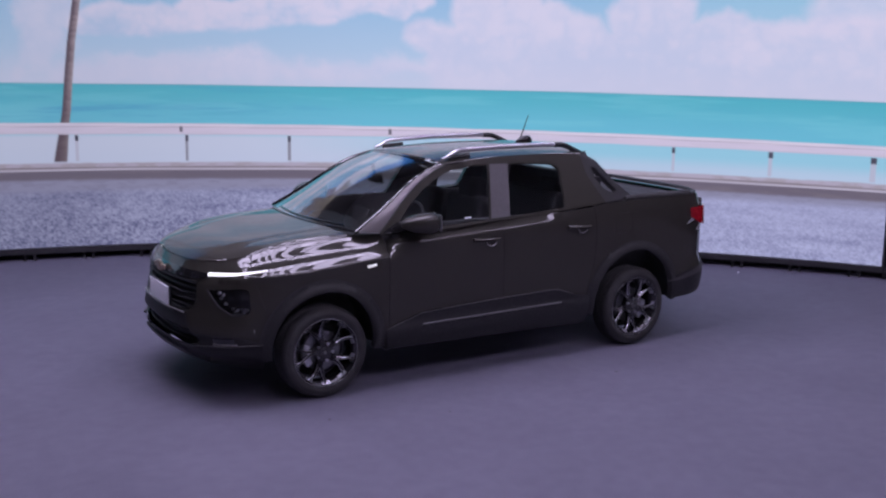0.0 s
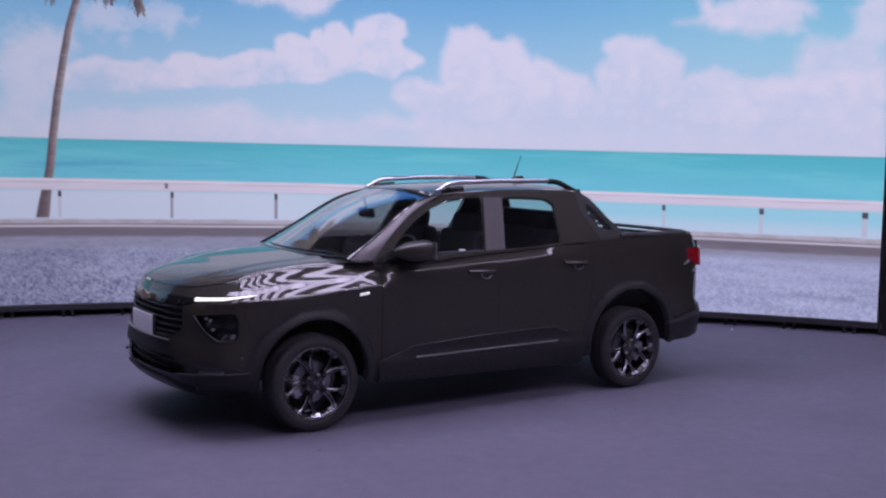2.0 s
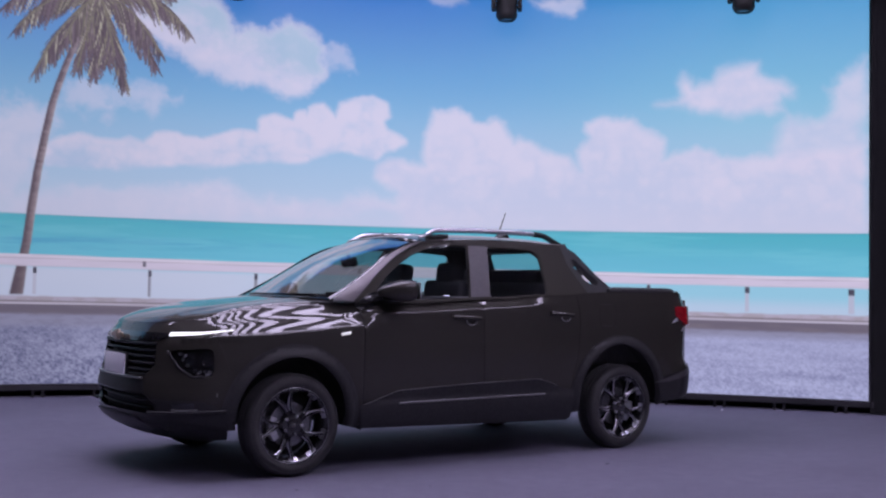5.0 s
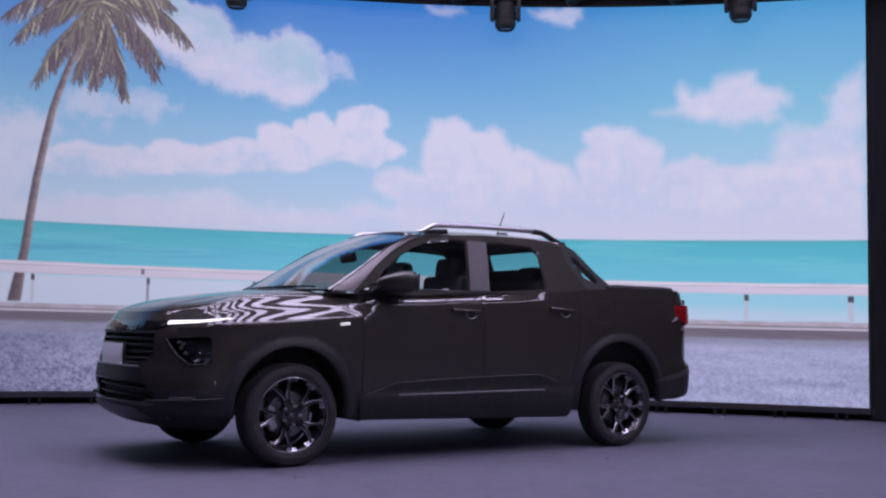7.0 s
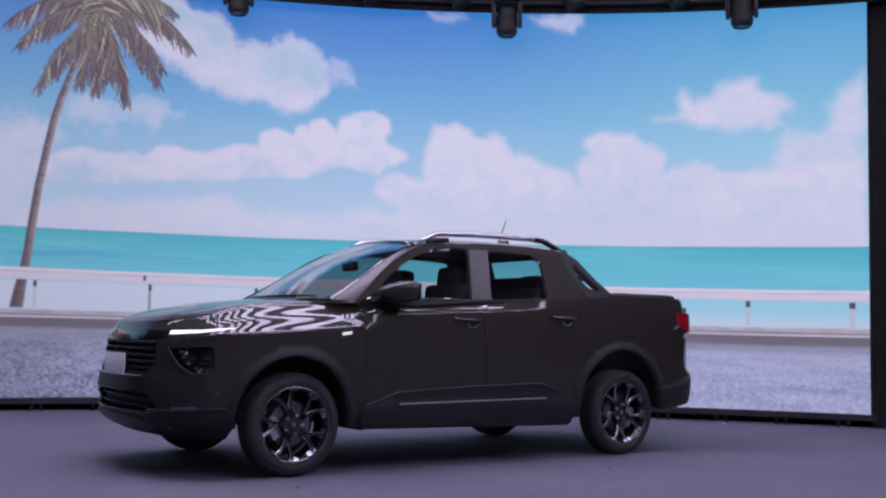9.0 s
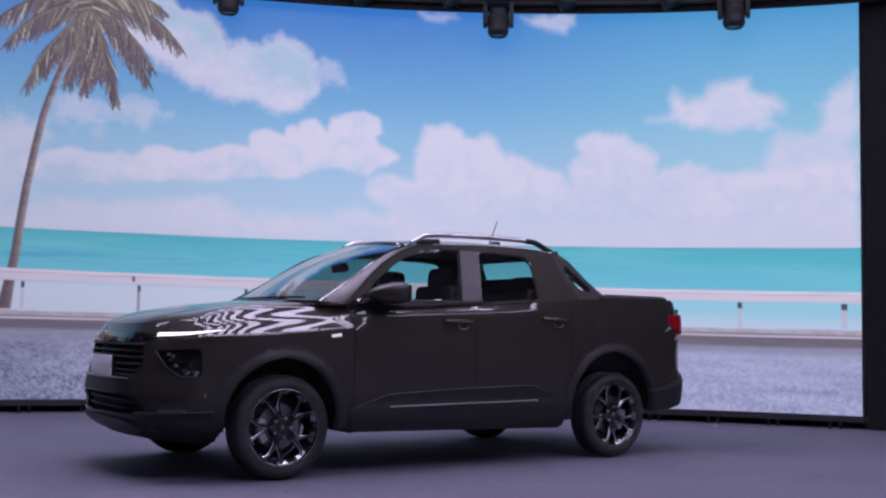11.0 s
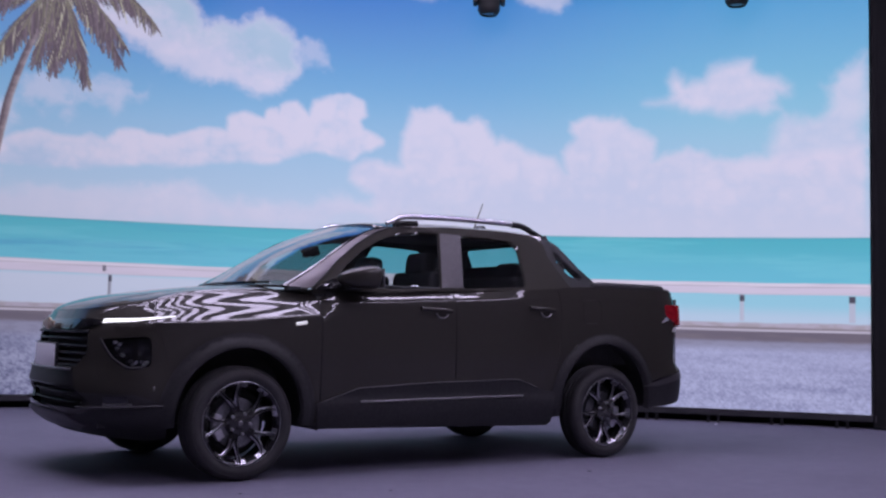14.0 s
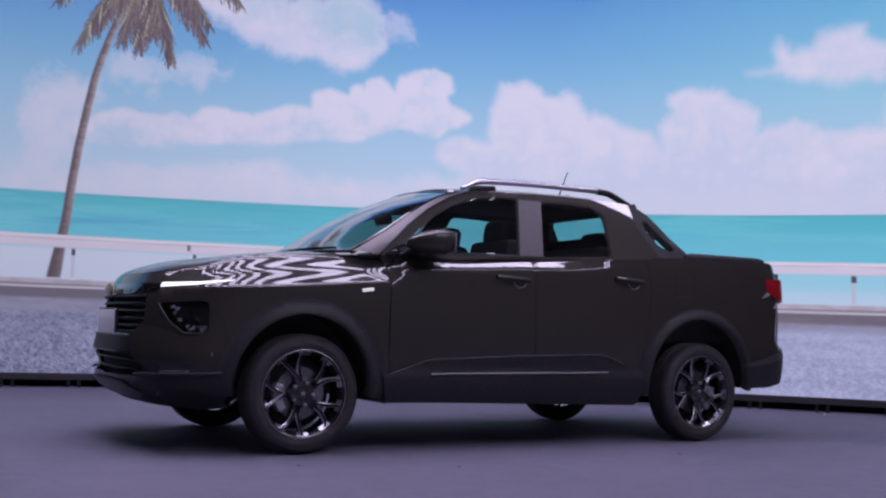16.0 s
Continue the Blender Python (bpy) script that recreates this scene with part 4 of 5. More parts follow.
# grille: dark backing, bars, surround, plate and badge
both("grille_backing", [(0, .85), (sy(.52), .85), (sy(.53), .61), (0, .61)], lambda s, z: wrap(s, z, -.055), DARK, truck, grid=.06)
both("intake_backing", [(0, .53), (sy(.58), .53), (sy(.58), .38), (0, .38)], lambda s, z: wrap(s, z, -.06), DARK, truck, grid=.06)
for z in (.822, .782, .742, .702, .662, .632):
    half = .50 if z > .64 else .44
    part("grille_bar", tube([front(y, z, -.016 + (.012 if z > .82 else 0)) for y in np.linspace(-half, half, 25)], .0125, 8, None, .75), GRILLE, truck)
for z in (.43, .48):
    part("intake_bar", tube([front(y, z, -.045) for y in np.linspace(-.47, .47, 21)], .007, 8), GRILLE, truck)
both("grille_header", [(0, .840), (sy(.40), .840), (sy(.50), .852), (sy(.572), .874), (sy(.572), .890), (sy(.45), .894), (0, .894)], lambda s, z: wrap(s, z, .007), GLOSSBLACK, truck, "gloss black band over the grille", grid=.03)
both("plate_panel", [(0, .526), (sy(.46), .524), (sy(.43), .606), (0, .606)], lambda s, z: wrap(s, z, .004), GRILLE, truck, "black plastic panel under the grille", grid=.04, depth=.01)
part("grille_strip", tube([front(y, .612, .006) for y in np.linspace(-.42, .42, 25)], .009, 8, None, .8), STRIP, truck, "satin grey grille strip")
plate = part("number_plate", box((.012, .40, .135), pose(2.272, 0, .680), .003), PLATE, truck, "blank white number plate")
part("plate_holder", box((.016, .43, .16), pose(2.262, 0, .678), .004), PLASTIC, plate)
bm = bmesh.new()
add_box(bm, (.020, .085, .066), pose(2.262, 0, .864), .007)
add_box(bm, (.018, .21, .034), pose(2.260, 0, .864), .007)
part("badge", bm, GOLD, truck, "small pale gold front badge")
for k in (1, -1):
    part("bright_strip", tube([front(k * y, .853, -.004) for y in np.linspace(.13, .30, 9)], .006, 8), CHROME, truck, "chrome grille accent")

# head lamps: deep dark bowl, projector, reflector and cover
for k in (1, -1):
    lamp = panel("headlight", lamp_poly, lambda s, z: wrap(s, z, -.045), GLOSSBLACK, truck, "dark projector headlight in the bumper", side=k, grid=.04, depth=-.04)
    panel("lamp_cover", [(s, z) for s, z in lamp_poly], lambda s, z: wrap(s, z, -.006), LAMP_GLASS, lamp, "clear lamp cover", side=k, grid=.04, depth=0, clear=True)
    for (px, pz, r) in ((sx(2.03), .735, .034), (sx(1.955), .735, .034)):
        c = wrap(px, pz, -.03)
        b = base_at(px)
        turn = math.degrees(math.atan2(b[3], b[2])) - 90
        m = pose(c.x, c.y * k, c.z, 0, 0, turn if k > 0 else 180 - turn)
        part("projector", lathe([(r, -.03), (r + .006, 0), (r + .004, .01), (r, .008), (r * .96, .0), (r * .7, .014), (0, .02)], 24, None, m), GLOSSBLACK, lamp, "round dark projector lens")
    part("reflector", tube([wrap(s, .630, -.026) * Vector((1, k, 1)) for s in np.linspace(sx(2.0), sx(1.92), 7)], .012, 8), GREYPLASTIC, lamp)
    for q, (u, v) in enumerate(((2.088, .768), (2.066, .758), (2.076, .735), (2.050, .700), (2.012, .668), (1.985, .660), (1.958, .664), (1.934, .660), (2.000, .648), (1.945, .648))):
        c = wrap(sx(u), v, -.024)
        part("lamp_facet", box((.022, .020, .016), pose(c.x, c.y * k, c.z, 20 * (q % 3), 15, k * (25 + 30 * (q % 4))), .004), WHITELENS if q < 2 else CHROME if q % 2 else STEEL, lamp)
    part("lamp_trim", tube([wrap(s, z, .000) * Vector((1, k, 1)) for s, z in dense([(sx(2.140), .786), (sx(2.085), .685), (sx(2.020), .630), (sx(1.930), .630)], .03, False)], .007, 8), PLASTIC, lamp)
    panel("daytime_light", drl_poly, lambda s, z: wrap(s, z, .005), DRL, truck, "lit white daytime running light strip", side=k, grid=.03, depth=.01)
    panel("fog_bezel", bezel, lambda s, z: wrap(s, z, .006), PLASTIC, truck, "black plastic fog light surround", side=k, grid=.03, depth=.01)
    panel("fog_light", fog_poly, lambda s, z: wrap(s, z, .010), GLOSSBLACK, truck, "small dark fog light", side=k, grid=.03)
    part("fog_trim", tube([wrap(s, .430 + .004 * i / 7, .007) * Vector((1, k, 1)) for i, s in enumerate(np.linspace(sy(.64), sx(1.985), 8))], .007, 8), STRIP, truck)
    c = skin(1.889, .524, .001)
    part("parking_sensor", lathe([(.011, -.004), (.011, .001), (.008, .003), (0, .003)], 16, None, pose(c.x, c.y * k, c.z, 0, 0, 68 if k > 0 else -68) @ pose(0, 0, 0, 0, 90)), STRIP, truck, "small round parking sensor")
    part("brow", tube([wrap(s, .408 + .02 * i / 11, .014) * Vector((1, k, 1)) for i, s in enumerate(np.linspace(sy(.50), sx(1.84), 12))], .012, 8, None, .7), PLASTIC, truck)

# wheel arch trims
for hx, hz, r in ((HUB_F, HUB_Z + .045, ARCH), (HUB_R + .02, HUB_Z + .055, ARCH_R)):
    a0, a1 = (-9, 190) if hx > 0 else (-10, 186)
    w = .052 if hx > 0 else .038
    outer = [(hx + (r + w) * math.cos(radians(a)), hz + (r + w) * math.sin(radians(a))) for a in np.linspace(a0, a1, 48)]
    inner = [(hx + (r - .032) * math.cos(radians(a)), hz + (r - .032) * math.sin(radians(a))) for a in np.linspace(a1, a0, 48)]

    def flare(x, z, hx=hx, hz=hz, r=r):
        q = (math.hypot(x - hx, z - hz) - (r - .032)) / .062
        return skin(x, z, .004 + .020 * math.sin(min(max(q, 0), 1) * math.pi * .5 + math.pi * .5) ** 1 + .006)

    both("arch_trim", outer + inner, flare, PLASTIC, truck, "black plastic wheel arch trim", grid=.026, depth=.05)
    for k in (1, -1):
        bm = bmesh.new()
        prof = [bm.verts.new((hx + (r - .012) * math.cos(radians(a)), k * y, hz + (r - .012) * math.sin(radians(a)))) for y in (.85, .56) for a in np.linspace(-4, 184, 40)]
        for i in range(39):
            bm.faces.new((prof[i], prof[i + 1], prof[41 + i], prof[40 + i]))
        cap = [bm.verts.new((hx, k * .56, hz))] + [prof[40 + i] for i in range(40)]
        for i in range(39):
            bm.faces.new((cap[0], cap[1 + i], cap[2 + i]))
        part("arch_liner", bm, DARK, truck)

# sill cladding with its bright crease, the caught light added as a paler strip
clad = [(.935, .275), (.90, .262), (.935, .425), (.855, .446), (.645, .514), (.10, .541), (-.53, .557), (-.585, .554), (-.79, .487), (-.905, .470), (-.90, .262), (-.87, .240)]
both("sill_trim", clad, lambda x, z: skin(x, z, .014 + .010 * ease(.47, .42, z)), PLASTIC, truck, "black plastic sill cladding", grid=.03, depth=.03)
for k in (1, -1):
    part("sill_crease_glint", tube([skin(x, .4335 + .0125 * (.618 - x), .026) * Vector((1, k, 1)) for x in np.linspace(.635, -.62, 20)], .0065, 8, None, 1.0), STRIP, truck, "paler grey strip for the light on the sill crease")
    # upper edge in lighter grey, standing for its highlight
    part("clad_edge", tube([skin(x, z + .001, .016) * Vector((1, k, 1)) for x, z in dense([(.90, .430), (.855, .446), (.645, .514), (.10, .541), (-.53, .557), (-.585, .554), (-.79, .487)], .06, False)], .004, 8), GREYPLASTIC, truck)

# rear bumper, lamps, tailgate
both("rear_bumper", [(sx(-1.76), .345), (sx(-1.735), .495), (sx(-1.9), .530), (sx(-2.08), .58), (sr(.80), .60), (sr(.7), .645), (S_END, .645), (S_END, .39), (sr(.6), .39), (sx(-2.16), .378), (sx(-2.0), .352)], lambda s, z: wrap(s, z, .03 - .022 * ease(-2.0, -2.2, base_at(s)[0])), PLASTIC, truck,
     "black plastic rear bumper", holes=[[(sx(x), z) for x, z in circle(HUB_R + .02, HUB_Z + .055, ARCH_R - .022)]], grid=.04, depth=.05)
both("bumper_step", [(sx(-1.74), .497), (sx(-1.9), .532), (sx(-2.08), .582), (sr(.79), .606), (sr(.7), .648), (sr(.7), .60), (sr(.79), .560), (sx(-2.06), .532), (sx(-1.9), .500)], lambda s, z: wrap(s, z, .034 - .022 * ease(-2.0, -2.2, base_at(s)[0])), GREYPLASTIC, truck, "dark grey bumper shoulder", grid=.04)
both("tail_lamp", soften([(sx(-2.000), 1.098), (sr(.60), 1.110), (sr(.50), 1.07), (sr(.52), .945), (sr(.70), .940), (sx(-2.13), .955), (sx(-2.010), 1.022)], .02), lambda s, z: wrap(s, z, .016 + .022 * ease(-2.03, -2.16, base_at(s)[0])), REDLENS, truck, "red tail lamp", grid=.04)
# two white slivers drawn where the tail lamp mirrors the lights
both("lamp_slash_glint", [(sx(-1.962), .966), (sx(-2.018), 1.008), (sx(-2.045), .992), (sx(-2.005), .976)], lambda s, z: wrap(s, z, .008), WHITELENS, truck, "white lens sliver standing in for a lamp glint", grid=.03)
both("lamp_glint", [(sx(-2.09), .900), (sx(-2.13), .935), (sr(.72), .930), (sr(.72), .900)], lambda s, z: wrap(s, z, .007), WHITELENS, truck, "white lens sliver standing in for a lamp glint", grid=.03)
panel("tailgate", [(s_end + .005, 1.185), (S_END + (S_END - s_end) - .005, 1.185), (S_END + (S_END - s_end) - .005, .66), (s_end + .005, .66)],
      lambda s, z: wrap(s, z) if s <= S_END else wrap(2 * S_END - s, z) * Vector((1, -1, 1)), PAINT, truck, grid=.06)
# bed: rails, cover, inner walls
for k in (1, -1):
    rail = [skin(x, BELT(x) + .012, -.038) * Vector((1, k, 1)) for x in np.linspace(-1.30, -2.035, 16)]
    part("bed_rail", tube(rail, [.02] + [.032] * 14 + [.026], 12, None, .85), DARK, truck, "black bed rail cap")
    end = [skin(x, BELT(x) + .002, -.034) * Vector((1, k, 1)) for x in np.linspace(-2.03, -2.13, 5)] + [wrap(sr(.74), 1.212, -.03) * Vector((1, k, 1))]
    part("rail_end_cap", tube(end, .026, 10, None, .5), PLASTIC, truck)
part("tailgate_cap", tube([Vector((-2.245 + .07 * (y / .70) ** 4, y, 1.216)) for y in np.linspace(-.66, .66, 15)], [.012] + [.03] * 13 + [.012], 10, None, .5), PLASTIC, truck, "black tailgate cap")
panel("bed_cover", soften([(-1.20, .70), (-2.12, .68), (-2.22, .5), (-2.22, -.5), (-2.12, -.68), (-1.20, -.70)], .05), lambda x, y: Vector((x, y, 1.165 + .012 * math.sin(x * 21) ** 8)), CLOTH, truck, "black soft bed cover", grid=.07)
part("bed_tub", box((1.2, 1.42, .5), pose(-1.66, 0, .90)), DARK, truck)

# cabin: frame with two windows a side
a_line = [(.940, 1.105), (.875, 1.160), (.735, 1.283), (.58, 1.395), (.42, 1.480), (.28, 1.532)]
win_f = soften([(.82, 1.110), (.765, 1.185), (.66, 1.282), (.52, 1.380), (.38, 1.454), (.24, 1.500), (.07, 1.520), (-.105, 1.524), (.022, 1.143)], .022)
win_r = soften([(-.155, 1.148), (-.280, 1.523), (-.52, 1.519), (-.705, 1.507), (-.762, 1.465), (-.728, 1.28), (-.706, 1.183)], .025)
frame_poly = a_line + [(.06, 1.560), (-.3, 1.574), (-.7, 1.577), (-.98, 1.567), (-1.018, 1.548), (-1.014, 1.417), (-1.062, 1.31), (-1.128, BELT(-1.128) - .004)] + [(x, BELT(x) - .006) for x in np.linspace(-1.06, .92, 24)]
both("cabin_side", frame_poly, house, PAINT, truck, holes=[win_f, win_r], grid=.04, depth=.03)
both("cabin_lining", frame_poly, lambda x, z: house(x, z, -.034), CLOTH, truck, "dark cabin lining", holes=[win_f, win_r], grid=.08, depth=0)
both("b_pillar_cover", [(.017, 1.146), (-.109, 1.521), (-.277, 1.520), (-.153, 1.151)], lambda x, z: house(x, z, .004), GREYPLASTIC, truck, "satin black pillar cover", grid=.05, depth=.01)
both("front_window", win_f, lambda x, z: house(x, z, -.012), SIDE_GLASS, truck, "lightly tinted front side window", grid=.06, depth=0, clear=True)
both("rear_window", win_r, lambda x, z: house(x, z, -.012), SIDE_GLASS, truck, "tinted rear side window", grid=.06, depth=0, clear=True)
for k in (1, -1):
    part("window_mark", box((.055, .002, .012), pose(.175, k * .741, 1.153, k * 30)), PLATE, truck, "small white window label")
    part("belt_trim", tube([house(x, BELT(x) + .004, -.008) * Vector((1, k, 1)) for x in np.linspace(.82, -.76, 26)], .008, 8, None, 1.0), GLOSSBLACK, truck, "black window base trim")
# flying buttress behind the cabin
sail = [(-1.026, 1.556), (-1.08, 1.556), (-1.170, 1.508), (-1.300, 1.350), (-1.400, 1.262), (-1.475, 1.208), (-1.138, 1.192), (-1.070, 1.31), (-1.022, 1.417)]
hole = soften([(-1.085, 1.455), (-1.125, 1.462), (-1.225, 1.352), (-1.305, 1.275), (-1.262, 1.250), (-1.160, 1.290), (-1.085, 1.395)], .02)
both("buttress", sail, lambda x, z: house(x, z, -.006), PLASTIC, truck, "black buttress panel with an opening", holes=[hole], grid=.04, depth=.05)

# roof and screens
ROOF_MID = Smooth((.46, 1.560), (.31, 1.588), (0, 1.611), (-.4, 1.623), (-.8, 1.618), (-1.12, 1.595))
ROOF_EDGE = Smooth((.46, 1.500), (.28, 1.532), (.06, 1.560), (-.3, 1.574), (-.7, 1.577), (-.98, 1.567), (-1.12, 1.55))


def roof_z(x, y):
    e = ROOF_EDGE(x)
    half = house(x, e).y
    q = min(abs(y) / half, 1.05)
    return ROOF_MID(x) + (e - ROOF_MID(x)) * q ** 3.2


roof_front = [(.292 + .087 * (1 - (y / .555) ** 2), y) for y in np.linspace(.555, -.555, 21)]
roof_side = [(x, -house(x, ROOF_EDGE(x)).y + .003) for x in np.linspace(.2, -1.04, 16)]
roof_back = [(-1.10, y) for y in np.linspace(-.49, .49, 9)]
panel("roof", roof_front + roof_side + roof_back + [(x, -y) for x, y in roof_side[::-1]], lambda x, y: Vector((x, y, roof_z(x, y))), PAINT, truck, grid=.05)


def screen_patch(u, v):
    """Windscreen: u across from -1 to 1, v from bottom to top."""
    low = Vector((1.100 + .130 * (1 - u * u), .735 * u, 1.112 + .010 * (1 - u * u)))
    high = Vector((.298 + .085 * (1 - u * u), .55 * u, 1.530 + .046 * (1 - u * u)))
    p = low.lerp(high, v)
    v = min(max(v, 0), 1)
    return p + Vector((.5, 0, .85)) * .040 * ((1 - u * u) * math.sin(math.pi * v) + u * u * math.sin(math.pi * v ** 2.2))


panel("windscreen", [(-1, 0), (1, 0), (1, 1), (-1, 1)], screen_patch, SCREEN_GLASS, truck, "clear windscreen mirroring the bright wall", grid=.1, depth=0, clear=True)
for k in (1, -1):
    bm = bmesh.new()
    rows = []
    inner_line = Smooth(*[(z, x) for x, z in a_line])
    for i in range(25):
        v = i / 24
        w = screen_patch(1, v)
        w2 = screen_patch(.985, v)
        zz = 1.105 + (1.532 - 1.105) * v
        a = house(inner_line(zz), zz)
        n_ = Vector((.25, .6, .6)).normalized()
        rows.append([bm.verts.new(q * Vector((1, k, 1))) for q in (w2 - Vector((.01, 0, .02)), w, w.lerp(a, .07) + n_ * .010, w.lerp(a, .45) + n_ * .0085, w.lerp(a, .8) + n_ * .004, a, a - Vector((0, .03, 0)))])
    for a, b in zip(rows, rows[1:]):
        for j in range(6):
            bm.faces.new((a[j], a[j + 1], b[j + 1], b[j]))
    bmesh.ops.recalc_face_normals(bm, faces=bm.faces)
    part("a_pillar", bm, PILLAR_SHEEN, truck)
    part("screen_seal", tube([screen_patch(.99, v) * Vector((1, k, 1)) + Vector((0, 0, .002)) for v in np.linspace(0, 1, 16)], .012, 8), GLOSSBLACK, truck, "black windscreen seal")
for k in (1, -1):
    bm = bmesh.new()
    rows = []
    for i in range(13):
        t = i / 12
        x = 1.165 - .260 * t
        a = skin(x, min(z_top(sx(x)), 1.085) - .004)
        e = Vector((1.135, .69, 1.095)).lerp(house(.905, 1.100), t)
        rows.append([bm.verts.new(p * Vector((1, k, 1))) for p in (a - Vector((0, 0, .03)), a, a.lerp(e, .35) + Vector((0, .004, .006)), a.lerp(e, .7) + Vector((0, .004, .005)), e, e - Vector((0, .03, .02)))])
    for a, e in zip(rows, rows[1:]):
        for j in range(5):
            bm.faces.new((a[j], a[j + 1], e[j + 1], e[j]))
    bmesh.ops.recalc_face_normals(bm, faces=bm.faces)
    part("pillar_foot", bm, PAINT, truck)
for k in (1, -1):
    part("door_gap", tube([house(x, z + .004, .003) * Vector((1, k, 1)) for x, z in dense(a_line + [(.06, 1.552)], .05, False)], .0045, 6), DARK, truck)
part("screen_frit", tube([screen_patch(u, .008) for u in np.linspace(-.98, .98, 21)], .009, 8), GLOSSBLACK, truck, "black windscreen lower band")
part("screen_header", tube([screen_patch(u, .975) + Vector((-.01, 0, -.012)) for u in np.linspace(-.98, .98, 21)], .02, 8), GLOSSBLACK, truck, "black windscreen upper band")
for k in (1, -1):
    part("wiper", tube([screen_patch(u, .035 + .02 * abs(u - k * .1)) + Vector((.003, 0, .005)) for u in np.linspace(-.62 if k < 0 else -.02, -.02 if k < 0 else .78, 10)], .006, 6), GLOSSBLACK, truck, "black wiper blade")
bm = bmesh.new()
for y0, y1, x0, x1, z0, z1 in ((-.52, .52, -1.09, -1.05, 1.51, 1.57), (-.62, .62, -1.20, -1.12, 1.08, 1.380)):
    add_box(bm, (x1 - x0, y1 - y0, z1 - z0), pose((x0 + x1) / 2, 0, (z0 + z1) / 2), .01)
for k in (1, -1):
    add_box(bm, (.06, .09, .42), pose(-1.11, k * .56, 1.37, k * 22, 10, 0), .01)
part("cab_back", bm, PLASTIC, truck)
bm = bmesh.new()
bm.faces.new([bm.verts.new(v) for v in ((-1.08, .5, 1.53), (-1.16, .56, 1.19), (-1.16, -.56, 1.19), (-1.08, -.5, 1.53))])
ob = part("back_window", bm, SIDE_GLASS, truck, "tinted cab back window")
ob.visible_shadow = False
# roof rails and aerial
for k in (1, -1):
    xs = np.linspace(.27, -.80, 30)
    path = [Vector((x, k * (.502 + .018 * ease(0, .27, x)), roof_z(x, .51) + .012 + .044 * ease(.28, .12, x))) for x in xs]
    part("roof_rail", tube(path, [.012 + .006 * ease(.28, .1, x) for x in xs], 12, None, 1.0), RAIL, truck, "satin silver roof rail")
    tail = [Vector((x, k * .502, roof_z(x, .51) + .004 + .050 * ease(-1.06, -.86, x))) for x in np.linspace(-.79, -1.07, 10)]
    part("rail_end", tube(tail, [.021] * 8 + [.018, .012], 12, None, 1.0), PLASTIC, truck, "black rail end")
    part("rail_foot", tube([Vector((x, k * .505, roof_z(x, .51) + .010)) for x in np.linspace(.20, .02, 6)], .02, 10), PLASTIC, truck, "black rail foot")
part("aerial_base", tube([Vector((-.79, 0, 1.622)), Vector((-.84, 0, 1.636)), Vector((-.91, 0, 1.640)), Vector((-.935, 0, 1.622))], [.01, .03, .034, .02], 12), GLOSSBLACK, truck, "black aerial base")
part("aerial", tube([Vector((-.825, 0, 1.640)), Vector((-.905, 0, 1.838))], [.006, .0035], 8), PLASTIC, truck, "short black roof aerial")

